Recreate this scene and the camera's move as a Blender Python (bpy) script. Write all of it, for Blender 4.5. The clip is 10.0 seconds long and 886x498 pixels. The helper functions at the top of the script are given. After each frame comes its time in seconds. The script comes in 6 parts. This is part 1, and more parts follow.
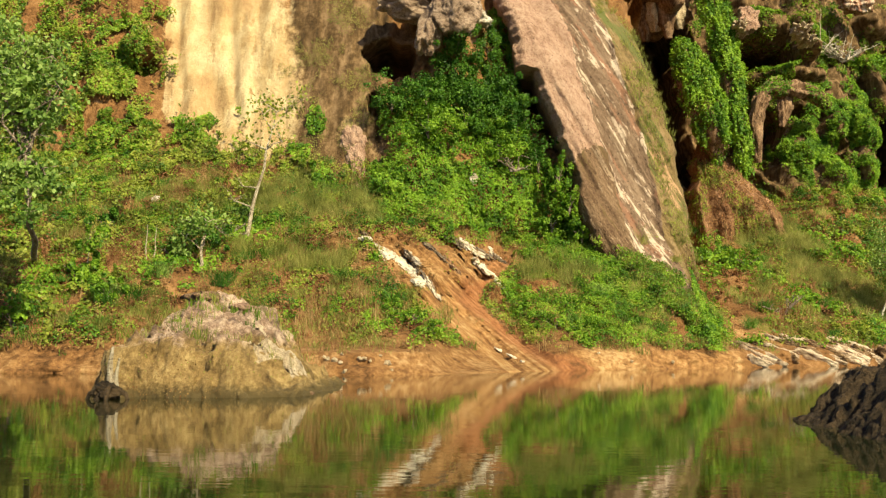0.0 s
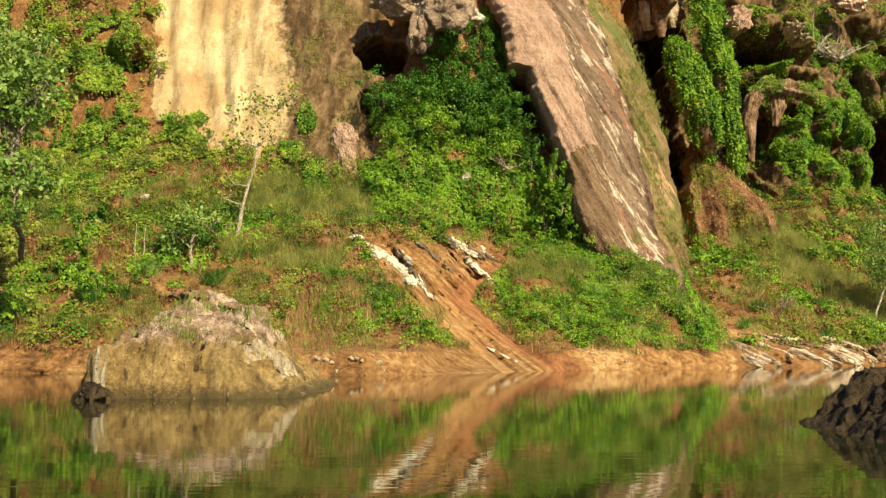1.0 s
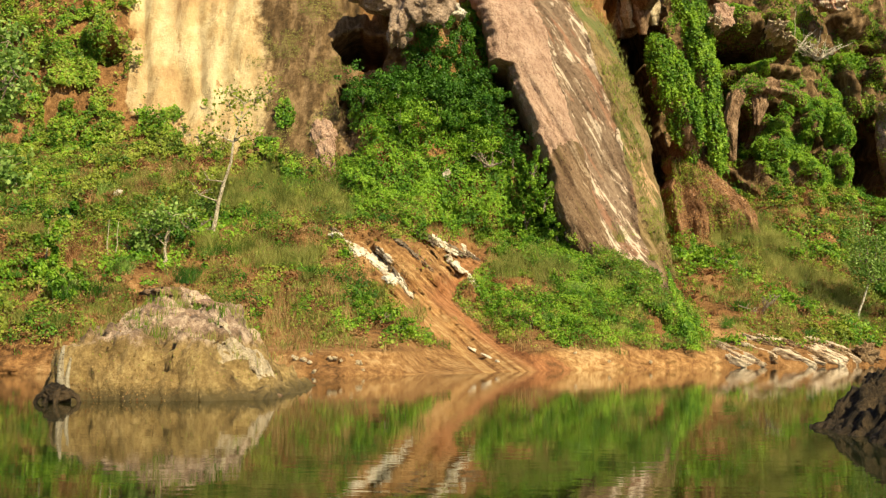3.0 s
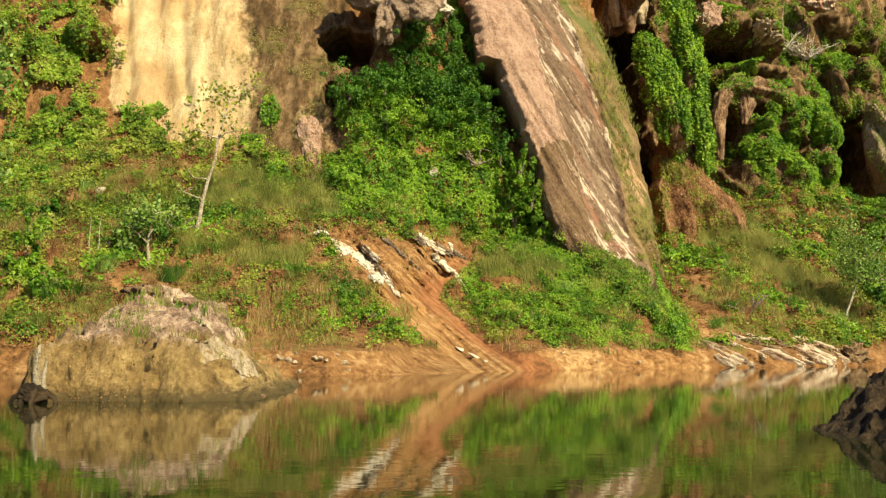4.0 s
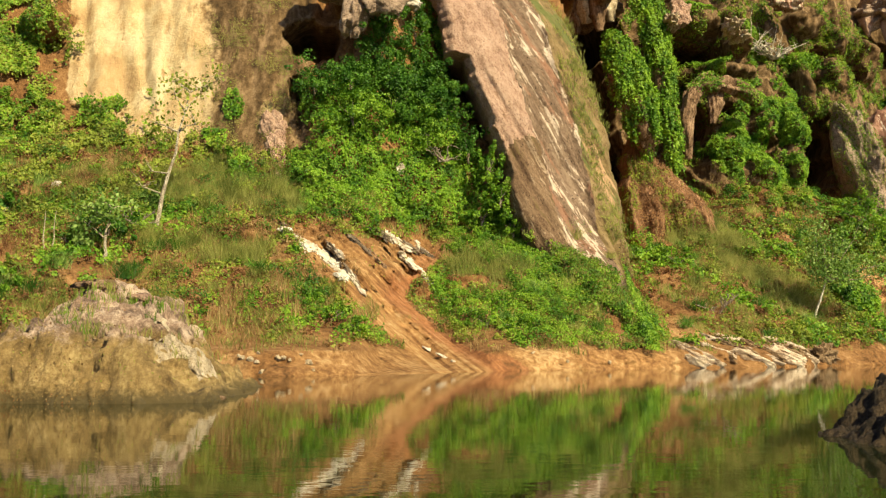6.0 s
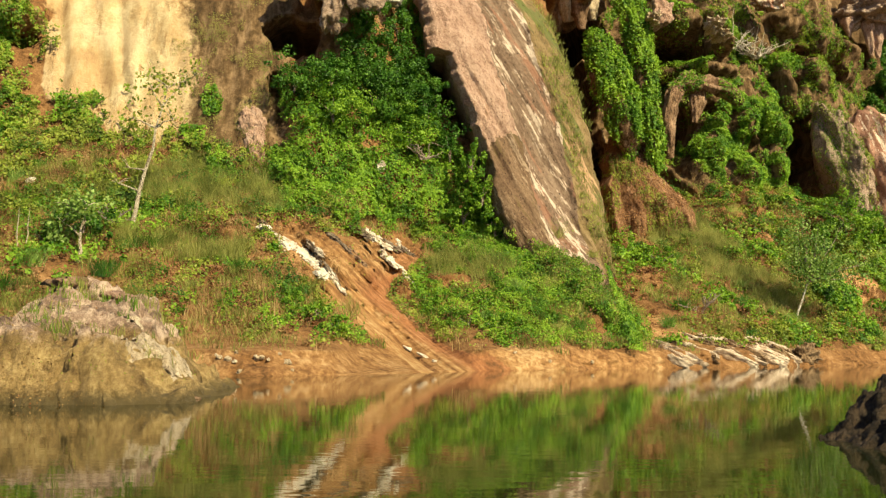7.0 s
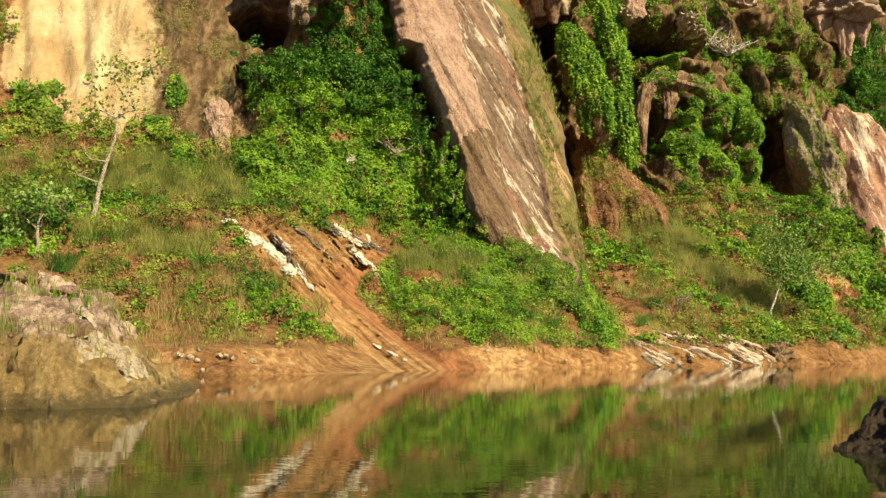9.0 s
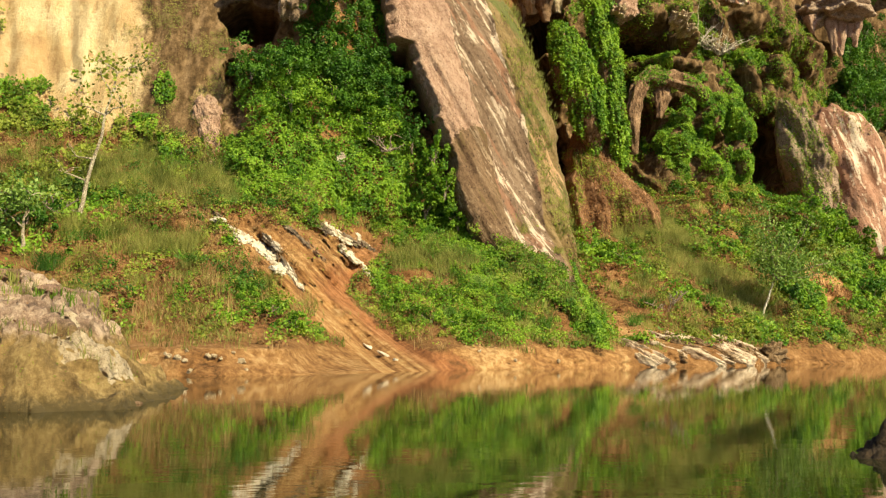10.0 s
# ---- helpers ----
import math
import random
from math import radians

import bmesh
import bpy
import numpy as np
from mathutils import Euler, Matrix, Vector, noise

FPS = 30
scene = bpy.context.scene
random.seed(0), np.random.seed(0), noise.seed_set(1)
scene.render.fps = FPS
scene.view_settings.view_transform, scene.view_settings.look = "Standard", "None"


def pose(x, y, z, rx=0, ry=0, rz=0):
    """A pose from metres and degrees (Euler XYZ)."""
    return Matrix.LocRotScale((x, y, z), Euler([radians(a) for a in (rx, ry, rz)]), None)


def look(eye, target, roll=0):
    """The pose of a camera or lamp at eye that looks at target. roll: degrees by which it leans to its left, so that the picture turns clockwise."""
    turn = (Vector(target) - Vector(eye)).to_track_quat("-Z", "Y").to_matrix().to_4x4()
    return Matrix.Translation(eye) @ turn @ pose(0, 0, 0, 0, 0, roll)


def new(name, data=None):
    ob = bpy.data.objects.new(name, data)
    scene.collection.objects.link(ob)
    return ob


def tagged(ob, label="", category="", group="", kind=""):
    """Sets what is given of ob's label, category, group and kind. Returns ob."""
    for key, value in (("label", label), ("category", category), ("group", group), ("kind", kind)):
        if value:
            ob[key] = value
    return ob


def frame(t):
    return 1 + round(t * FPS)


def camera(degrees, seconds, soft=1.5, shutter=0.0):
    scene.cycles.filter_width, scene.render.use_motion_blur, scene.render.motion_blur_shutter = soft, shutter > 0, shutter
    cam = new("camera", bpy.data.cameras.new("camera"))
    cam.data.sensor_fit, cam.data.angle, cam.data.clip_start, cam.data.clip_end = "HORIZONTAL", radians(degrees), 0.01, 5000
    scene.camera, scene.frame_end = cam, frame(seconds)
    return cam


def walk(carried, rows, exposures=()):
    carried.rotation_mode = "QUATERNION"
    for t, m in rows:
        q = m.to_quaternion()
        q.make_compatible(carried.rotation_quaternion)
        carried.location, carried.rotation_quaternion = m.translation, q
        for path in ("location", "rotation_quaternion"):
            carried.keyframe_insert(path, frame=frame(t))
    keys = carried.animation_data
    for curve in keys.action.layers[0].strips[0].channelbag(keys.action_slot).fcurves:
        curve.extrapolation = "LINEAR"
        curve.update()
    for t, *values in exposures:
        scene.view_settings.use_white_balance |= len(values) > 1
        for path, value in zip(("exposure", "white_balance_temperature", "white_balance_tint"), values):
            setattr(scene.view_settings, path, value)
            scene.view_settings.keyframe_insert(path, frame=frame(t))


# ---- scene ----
# the camera: a slow glide over the water towards the bank, turning right
cam = camera(43.94, 10.0, soft=1.28)
ROWS = [
    (0.0, -0.000, -0.000, 1.200, 95.110, -0.003, -0.000),
    (0.5, -0.047, 0.279, 1.207, 95.098, -0.003, -0.251),
    (1.0, -0.085, 0.568, 1.210, 95.090, -0.025, -0.482),
    (1.5, -0.117, 0.858, 1.208, 95.086, -0.032, -0.735),
    (2.0, -0.152, 1.144, 1.203, 95.088, -0.033, -0.996),
    (3.5, -0.250, 2.103, 1.197, 95.074, -0.113, -2.014),
    (4.0, -0.274, 2.441, 1.186, 95.077, -0.112, -2.394),
    (4.5, -0.301, 2.781, 1.180, 95.085, -0.101, -2.810),
    (5.0, -0.326, 3.126, 1.167, 95.084, -0.142, -3.264),
    (5.5, -0.339, 3.489, 1.158, 95.086, -0.170, -3.746),
    (7.0, -0.363, 4.556, 1.154, 95.076, -0.251, -5.305),
    (7.5, -0.359, 4.907, 1.189, 95.014, -0.285, -5.804),
    (8.0, -0.355, 5.264, 1.203, 95.006, -0.364, -6.243),
    (8.5, -0.352, 5.623, 1.204, 94.978, -0.356, -6.632),
    (9.0, -0.350, 5.966, 1.199, 94.944, -0.365, -6.965),
    (9.5, -0.350, 6.300, 1.202, 94.975, -0.424, -7.244),
    (10.0, -0.362, 6.636, 1.217, 94.931, -0.404, -7.500),
]
walk(cam, [(t, pose(x, y, z, rx, ry, rz)) for t, x, y, z, rx, ry, rz in ROWS])


# ---- the lie of the land: depth y of the bank and the cliff as a function of x along the shore and height z ----
def hash3(i, j, k):
    h = (i.astype(np.int64) * 374761393 + j.astype(np.int64) * 668265263 + k.astype(np.int64) * 2147483647) & 0xFFFFFFFF
    h = ((h ^ (h >> 13)) * 1274126177) & 0xFFFFFFFF
    return ((h ^ (h >> 16)) & 0xFFFF) / 65535.0


def vnoise(x, y, z=0.0):
    """Smooth value noise, -1 to 1, on arrays."""
    x, y, z = np.broadcast_arrays(np.asarray(x, float), np.asarray(y, float), np.asarray(z, float))
    i, j, k = np.floor(x), np.floor(y), np.floor(z)
    u, v, w = x - i, y - j, z - k
    u, v, w = (a * a * (3 - 2 * a) for a in (u, v, w))
    out = 0.0
    for a in (0, 1):
        for b in (0, 1):
            for c in (0, 1):
                wt = (u if a else 1 - u) * (v if b else 1 - v) * (w if c else 1 - w)
                out = out + wt * hash3(i + a, j + b, k + c)
    return out * 2 - 1


def fbm(x, y, z=0.0, octaves=4, gain=0.5):
    out, amp = 0.0, 1.0
    for o in range(octaves):
        out = out + amp * vnoise(x * 2 ** o + 17.3 * o, y * 2 ** o + 5.1 * o, np.asarray(z) * 2 ** o + 9.7 * o)
        amp *= gain
    return out


def smooth(a, b, x):
    t = np.clip((x - a) / (b - a), 0, 1)
    return t * t * (3 - 2 * t)


def along(knots, x):
    """A smooth curve through (x, value) knots."""
    xs, vs = [k[0] for k in knots], [k[1] for k in knots]
    return sum(np.interp(x + d, xs, vs) for d in (-0.8, -0.4, 0, 0.4, 0.8)) / 5


SHORE = [(-60, 56), (-25, 50.5), (-18, 50.5), (-8, 48), (-4, 46.5), (0, 49), (2, 51), (6, 56.5), (11, 60), (17, 64.5), (22, 67.5), (25, 69.5), (28, 72), (31, 74.5), (36, 78), (45, 86), (60, 95), (110, 115)]
FACE = [(-60, 84), (-24, 78), (-16, 77.5), (-9, 75.5), (-4, 75), (0, 74), (4, 76), (8, 77.5), (12, 77.5), (15, 78.5), (16.8, 80.5), (18.0, 96), (19.4, 104), (21.5, 104.5), (28, 105), (35, 102), (42, 104), (50, 108), (60, 119), (110, 140)]
FOOT = [(-60, 15), (-24, 15), (-16, 14.5), (-9, 12.5), (-5, 11.5), (0, 11), (3, 8.6), (8, 8.6), (12, 10), (15, 11), (22, 14), (30, 15), (38, 16), (110, 16)]
BEND = [(-24, 1.15), (-16, 1.05), (-10, 0.72), (0, 0.6), (3, 0.47), (7, 0.8), (13, 0.8), (25, 0.85), (50, 1.0)]


def land(x, z):
    """y of the ground at x and height z, without the small relief."""
    s, f, h, p = along(SHORE, x), along(FACE, x), along(FOOT, x), along(BEND, x)
    # a steep cut at the water's edge, but for the mouth of the gully, where the clay runs out flat
    cut = 1 - smooth(-1.0, 0.8, x) * (1 - smooth(4.5, 6.5, x))
    k = np.clip(z / h, 0, 1) ** p
    c = np.clip((z - 1.0) / (h - 1.0), 0, 1) ** p
    low = 1.3 * np.clip(z, 0, 1)
    y = s + (1 - cut) * (f - s) * k + cut * (low + (f - s - 1.3) * c)
    y = y + 0.36 * np.maximum(z - h, 0) + 0.35 * np.minimum(z, 0)
    return y

# ---- daylight: a warm afternoon sun from behind and to the right, clear sky ----
SUN_AZ, SUN_EL = 148.0, 37.0
world = bpy.data.worlds.new("sky")
scene.world = world
world.use_nodes = True
wn = world.node_tree
sky = wn.nodes.new("ShaderNodeTexSky")
sky.sky_type = "NISHITA"
sky.sun_disc = False
sky.sun_elevation, sky.sun_rotation = radians(SUN_EL), radians(SUN_AZ)
wn.links.new(sky.outputs["Color"], wn.nodes["Background"].inputs["Color"])
wn.nodes["Background"].inputs["Strength"].default_value = 0.065
sun = new("sun", bpy.data.lights.new("sun", "SUN"))
sun.data.energy, sun.data.angle, sun.data.color = 5.0, radians(0.6), (1.0, 0.87, 0.52)
to_sun = Vector((math.sin(radians(SUN_AZ)) * math.cos(radians(SUN_EL)), math.cos(radians(SUN_AZ)) * math.cos(radians(SUN_EL)), math.sin(radians(SUN_EL))))
sun.matrix_world = look(to_sun * 200, (0, 0, 0))
scene.view_settings.exposure = 0.84


# ---- materials ----
def material(name):
    m = bpy.data.materials.new(name)
    m.use_nodes = True
    return m, m.node_tree, m.node_tree.nodes["Principled BSDF"]


def node(nt, kind, **values):
    n = nt.nodes.new(kind)
    for key, value in values.items():
        n.inputs[key.replace("_", " ")].default_value = value
    return n


def ramp(nt, factor, stops):
    n = nt.nodes.new("ShaderNodeValToRGB")
    els = n.color_ramp.elements
    while len(els) < len(stops):
        els.new(0.5)
    for e, (at, colour) in zip(els, stops):
        e.position, e.color = at, (*colour, 1)
    nt.links.new(factor, n.inputs["Fac"])
    return n.outputs["Color"]


def noise_tex(nt, scale, detail=6.0, rough=0.6, stretch=(1, 1, 1), turn=(0, 0, 0)):
    co = nt.nodes.new("ShaderNodeTexCoord")
    mp = nt.nodes.new("ShaderNodeMapping")
    mp.vector_type = "TEXTURE"
    mp.inputs["Scale"].default_value, mp.inputs["Rotation"].default_value = [1 / s for s in stretch], turn
    nt.links.new(co.outputs["Object"], mp.inputs["Vector"])
    n = node(nt, "ShaderNodeTexNoise", Scale=scale, Detail=detail, Roughness=rough)
    nt.links.new(mp.outputs["Vector"], n.inputs["Vector"])
    return n.outputs["Fac"]


def mix(nt, fac, a, b, kind="MIX"):
    n = nt.nodes.new("ShaderNodeMix")
    n.data_type, n.blend_type = "RGBA", kind
    for sock, val in ((n.inputs[0], fac), (n.inputs[6], a), (n.inputs[7], b)):
        if isinstance(val, (int, float)):
            sock.default_value = val
        elif isinstance(val, tuple):
            sock.default_value = (*val, 1)
        else:
            nt.links.new(val, sock)
    return n.outputs[2]


def sharpen(nt, fac, lo, hi):
    n = nt.nodes.new("ShaderNodeMapRange")
    n.interpolation_type = "SMOOTHSTEP"
    n.inputs["From Min"].default_value, n.inputs["From Max"].default_value = lo, hi
    nt.links.new(fac, n.inputs["Value"])
    return n.outputs["Result"]


def bump(nt, bsdf, fac, strength, distance):
    n = node(nt, "ShaderNodeBump", Strength=strength, Distance=distance)
    nt.links.new(fac, n.inputs["Height"])
    nt.links.new(n.outputs["Normal"], bsdf.inputs["Normal"])


def rock_material(name, dark, mid, light, scale=1.0, stretch=(1, 1, 1), turn=(0, 0, 0), streak=None, stain=None, rough=0.9, relief=0.8, pit=0.41):
    """Weathered stone: broad tone, grain at two scales, pits, and broken streaks of a second and third colour."""
    m, nt, bsdf = material(name)
    broad = noise_tex(nt, 0.5 * scale, 6, 0.65, stretch, turn)
    grain = noise_tex(nt, 2.0 * scale, 8, 0.75, stretch, turn)
    speck = noise_tex(nt, 4.0, 6, 0.8)
    tone = mix(nt, 0.2, mix(nt, 0.25, mix(nt, 0.5, broad, grain), speck), noise_tex(nt, 0.4, 5, 0.65))
    colour = ramp(nt, tone, [(0.41, dark), (0.49, mid), (0.58, light)])
    for tint, scale2, lo, hi in ((streak, 0.9, 0.53, 0.57), (stain, 0.7, 0.55, 0.6)):
        if tint:
            band = noise_tex(nt, scale2 * scale, 6, 0.7, (stretch[0] * 1.5, stretch[1] * 1.5, stretch[2] * 0.6), turn)
            colour = mix(nt, sharpen(nt, mix(nt, 0.25, band, grain), lo, hi), colour, tint)
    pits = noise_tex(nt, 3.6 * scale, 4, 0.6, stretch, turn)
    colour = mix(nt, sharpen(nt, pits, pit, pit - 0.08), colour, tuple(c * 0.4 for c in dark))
    nt.links.new(colour, bsdf.inputs["Base Color"])
    bsdf.inputs["Roughness"].default_value = rough
    bsdf.inputs["Specular IOR Level"].default_value = 0.2
    bump(nt, bsdf, tone, relief, 0.6)
    return m


def flow_material(name, base, streak, stain, scale=1.0, turn=(0, 0, 0), cover=0.5, relief=0.8):
    """Flowstone: mottled ground, pits, and clusters of long broken streaks of a pale and a dark colour."""
    m, nt, bsdf = material(name)
    broad, grain = noise_tex(nt, 0.35 * scale, 5, 0.6, (1.4, 1, 0.5), turn), noise_tex(nt, 2.6 * scale, 8, 0.75, (1.2, 1, 0.6), turn)
    run = noise_tex(nt, 0.8 * scale, 6, 0.65, (2.2, 1, 0.22), turn)
    speck = noise_tex(nt, 5.5, 6, 0.8)
    tone = mix(nt, 0.22, mix(nt, 0.4, mix(nt, 0.45, broad, run), grain), speck)
    colour = ramp(nt, tone, [(0.4, base[0]), (0.48, base[1]), (0.57, base[2])])
    for tint, seed_scale, at, share in ((stain, 0.55, 0.54, 0.9), (streak, 0.95, 0.575 - 0.05 * cover, 1.0)):
        band = noise_tex(nt, seed_scale * scale, 5, 0.6, (2.4, 1, 0.14), turn)
        where = noise_tex(nt, 0.28 * seed_scale * scale, 3, 0.5, (2.0, 1, 0.3), turn)
        both = mix(nt, 0.2, mix(nt, 0.42, band, where), grain)
        strong = nt.nodes.new("ShaderNodeMath")
        strong.operation = "MULTIPLY"
        nt.links.new(sharpen(nt, both, at - 0.01, at + 0.03), strong.inputs[0])
        strong.inputs[1].default_value = share
        colour = mix(nt, strong.outputs[0], colour, tint)
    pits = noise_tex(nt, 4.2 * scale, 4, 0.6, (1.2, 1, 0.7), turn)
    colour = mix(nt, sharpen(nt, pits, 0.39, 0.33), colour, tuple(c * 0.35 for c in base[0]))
    nt.links.new(colour, bsdf.inputs["Base Color"])
    bsdf.inputs["Roughness"].default_value = 0.92
    bsdf.inputs["Specular IOR Level"].default_value = 0.2
    bump(nt, bsdf, mix(nt, 0.3, tone, pits), relief, 0.5)
    return m


def leaf_material(name, dark, mid, light, shine=0.5, through_light=0.38):
    m, nt, bsdf = material(name)
    geo = nt.nodes.new("ShaderNodeNewGeometry")
    patch = sharpen(nt, noise_tex(nt, 0.7, 4, 0.6), 0.33, 0.67)
    fac = mix(nt, 0.55, geo.outputs["Random Per Island"], patch)
    colour = ramp(nt, fac, [(0.2, dark), (0.5, mid), (0.8, light)])
    nt.links.new(colour, bsdf.inputs["Base Color"])
    bsdf.inputs["Roughness"].default_value = shine
    bsdf.inputs["Specular IOR Level"].default_value = 0.3
    thin = nt.nodes.new("ShaderNodeBsdfTranslucent")
    nt.links.new(mix(nt, 1.0, colour, (1.0, 1.0, 0.5), "MULTIPLY"), thin.inputs["Color"])
    both = nt.nodes.new("ShaderNodeMixShader")
    both.inputs["Fac"].default_value = through_light
    nt.links.new(bsdf.outputs[0], both.inputs[1])
    nt.links.new(thin.outputs[0], both.inputs[2])
    nt.links.new(both.outputs[0], nt.nodes["Material Output"].inputs["Surface"])
    return m


def land_material(name):
    """Bank and cliff: brown earth, with pale limestone, orange clay and dark rock whose colour holds the grotto's
    shade.
    """
    m, nt, bsdf = material(name)
    at = nt.nodes.new("ShaderNodeAttribute")
    at.attribute_name = "strata"
    sep = nt.nodes.new("ShaderNodeSeparateColor")
    nt.links.new(at.outputs["Color"], sep.inputs["Color"])
    broad, grain = noise_tex(nt, 0.25, 5, 0.6), noise_tex(nt, 2.2, 8, 0.72)
    flute = noise_tex(nt, 0.8, 6, 0.6, (1.6, 1.6, 0.18))
    speck = noise_tex(nt, 4.5, 6, 0.8)
    tone = mix(nt, 0.25, mix(nt, 0.55, broad, grain), speck)
    earth = ramp(nt, tone, [(0.38, (0.055, 0.028, 0.012)), (0.47, (0.18, 0.088, 0.034)), (0.54, (0.275, 0.145, 0.06)), (0.62, (0.37, 0.225, 0.11))])
    drip = noise_tex(nt, 0.5, 5, 0.6, (2.6, 2.6, 0.1))
    pale = ramp(nt, mix(nt, 0.2, mix(nt, 0.65, flute, broad), speck), [(0.38, (0.3, 0.185, 0.092)), (0.45, (0.42, 0.285, 0.14)), (0.5, (0.49, 0.36, 0.19)), (0.56, (0.58, 0.46, 0.275))])
    stain = noise_tex(nt, 0.22, 4, 0.6, (1.2, 1.2, 0.35))
    pale = mix(nt, mix(nt, 0.32, (0.0, 0.0, 0.0), sharpen(nt, mix(nt, 0.25, stain, grain), 0.46, 0.6)), pale, (0.36, 0.225, 0.125))
    pale = mix(nt, sharpen(nt, mix(nt, 0.3, drip, grain), 0.42, 0.34), pale, (0.34, 0.215, 0.105))
    run = nt.nodes.new("ShaderNodeAttribute")
    run.attribute_name = "run"
    rill = node(nt, "ShaderNodeTexNoise", Scale=1.6, Detail=6.0, Roughness=0.62)
    nt.links.new(run.outputs["Vector"], rill.inputs["Vector"])
    lines = mix(nt, 0.2, mix(nt, at.outputs["Alpha"], mix(nt, 0.5, broad, grain), mix(nt, 0.35, rill.outputs["Fac"], grain)), speck)
    clay = ramp(nt, lines, [(0.4, (0.12, 0.054, 0.022)), (0.47, (0.26, 0.128, 0.05)), (0.53, (0.375, 0.212, 0.088)), (0.59, (0.49, 0.325, 0.16))])
    ruddy = ramp(nt, lines, [(0.4, (0.09, 0.038, 0.018)), (0.48, (0.24, 0.1, 0.042)), (0.54, (0.34, 0.15, 0.065)), (0.61, (0.44, 0.25, 0.13))])
    where = nt.nodes.new("ShaderNodeSeparateXYZ")
    nt.links.new(run.outputs["Vector"], where.inputs["Vector"])
    side = nt.nodes.new("ShaderNodeMath")
    side.operation = "MULTIPLY_ADD"
    nt.links.new(broad, side.inputs[0])
    side.inputs[1].default_value = 0.8
    nt.links.new(where.outputs["Z"], side.inputs[2])
    clay = mix(nt, sharpen(nt, side.outputs[0], 0.95, 1.25), clay, ruddy)
    # dark brown rock; part of the grotto's shade is put into this colour
    shaded = ramp(nt, mix(nt, 0.4, flute, grain), [(0.37, (0.045, 0.029, 0.015)), (0.48, (0.115, 0.07, 0.033)), (0.6, (0.26, 0.17, 0.095))])

    def edge(channel):
        n = nt.nodes.new("ShaderNodeMath")
        n.operation = "MULTIPLY_ADD"
        nt.links.new(grain, n.inputs[0])
        n.inputs[1].default_value = 0.9
        nt.links.new(sep.outputs[channel], n.inputs[2])
        return sharpen(nt, n.outputs[0], 0.75, 1.1)
    colour = mix(nt, edge("Green"), earth, clay)
    colour = mix(nt, edge("Blue"), colour, shaded)
    colour = mix(nt, edge("Red"), colour, pale)
    nt.links.new(colour, bsdf.inputs["Base Color"])
    bsdf.inputs["Roughness"].default_value = 0.95
    bsdf.inputs["Specular IOR Level"].default_value = 0.15
    bump(nt, bsdf, mix(nt, 0.3, mix(nt, 0.4, grain, flute), speck), 0.8, 0.5)
    return m


M_LAND = land_material("earth and limestone")
LEAN = (0, radians(-27), 0)
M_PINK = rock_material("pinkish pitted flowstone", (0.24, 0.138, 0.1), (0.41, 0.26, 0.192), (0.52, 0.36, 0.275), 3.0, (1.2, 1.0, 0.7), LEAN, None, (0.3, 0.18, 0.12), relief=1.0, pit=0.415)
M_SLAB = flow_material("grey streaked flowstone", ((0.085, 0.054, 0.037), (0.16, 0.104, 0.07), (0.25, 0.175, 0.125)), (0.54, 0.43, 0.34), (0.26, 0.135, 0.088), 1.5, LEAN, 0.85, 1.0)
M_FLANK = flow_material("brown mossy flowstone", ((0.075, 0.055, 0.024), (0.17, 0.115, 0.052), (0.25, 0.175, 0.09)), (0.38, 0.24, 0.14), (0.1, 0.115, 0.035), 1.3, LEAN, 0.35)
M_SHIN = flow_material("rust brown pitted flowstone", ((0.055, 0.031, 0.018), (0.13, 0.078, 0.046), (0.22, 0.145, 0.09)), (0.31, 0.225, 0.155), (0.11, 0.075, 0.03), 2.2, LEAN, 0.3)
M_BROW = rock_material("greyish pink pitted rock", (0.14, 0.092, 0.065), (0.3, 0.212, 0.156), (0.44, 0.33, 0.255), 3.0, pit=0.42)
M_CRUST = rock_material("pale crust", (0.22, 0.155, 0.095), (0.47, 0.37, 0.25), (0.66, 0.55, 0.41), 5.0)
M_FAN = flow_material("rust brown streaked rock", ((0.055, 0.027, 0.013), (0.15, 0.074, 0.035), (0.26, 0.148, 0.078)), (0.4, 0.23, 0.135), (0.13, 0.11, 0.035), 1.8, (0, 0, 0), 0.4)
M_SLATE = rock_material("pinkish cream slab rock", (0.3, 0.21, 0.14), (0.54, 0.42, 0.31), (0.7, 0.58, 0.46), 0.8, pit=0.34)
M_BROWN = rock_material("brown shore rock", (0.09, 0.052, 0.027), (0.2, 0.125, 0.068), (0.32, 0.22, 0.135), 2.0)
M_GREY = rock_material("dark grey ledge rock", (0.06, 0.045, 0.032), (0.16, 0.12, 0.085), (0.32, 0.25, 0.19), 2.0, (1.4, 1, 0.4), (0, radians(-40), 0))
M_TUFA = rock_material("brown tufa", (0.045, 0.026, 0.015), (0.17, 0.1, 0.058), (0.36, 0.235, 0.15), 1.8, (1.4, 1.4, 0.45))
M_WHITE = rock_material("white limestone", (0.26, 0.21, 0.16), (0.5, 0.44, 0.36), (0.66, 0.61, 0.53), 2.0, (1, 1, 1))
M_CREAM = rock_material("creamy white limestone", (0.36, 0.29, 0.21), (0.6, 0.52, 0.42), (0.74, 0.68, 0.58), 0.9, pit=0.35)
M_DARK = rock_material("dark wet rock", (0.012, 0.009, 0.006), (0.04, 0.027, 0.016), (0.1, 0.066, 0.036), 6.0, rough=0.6)
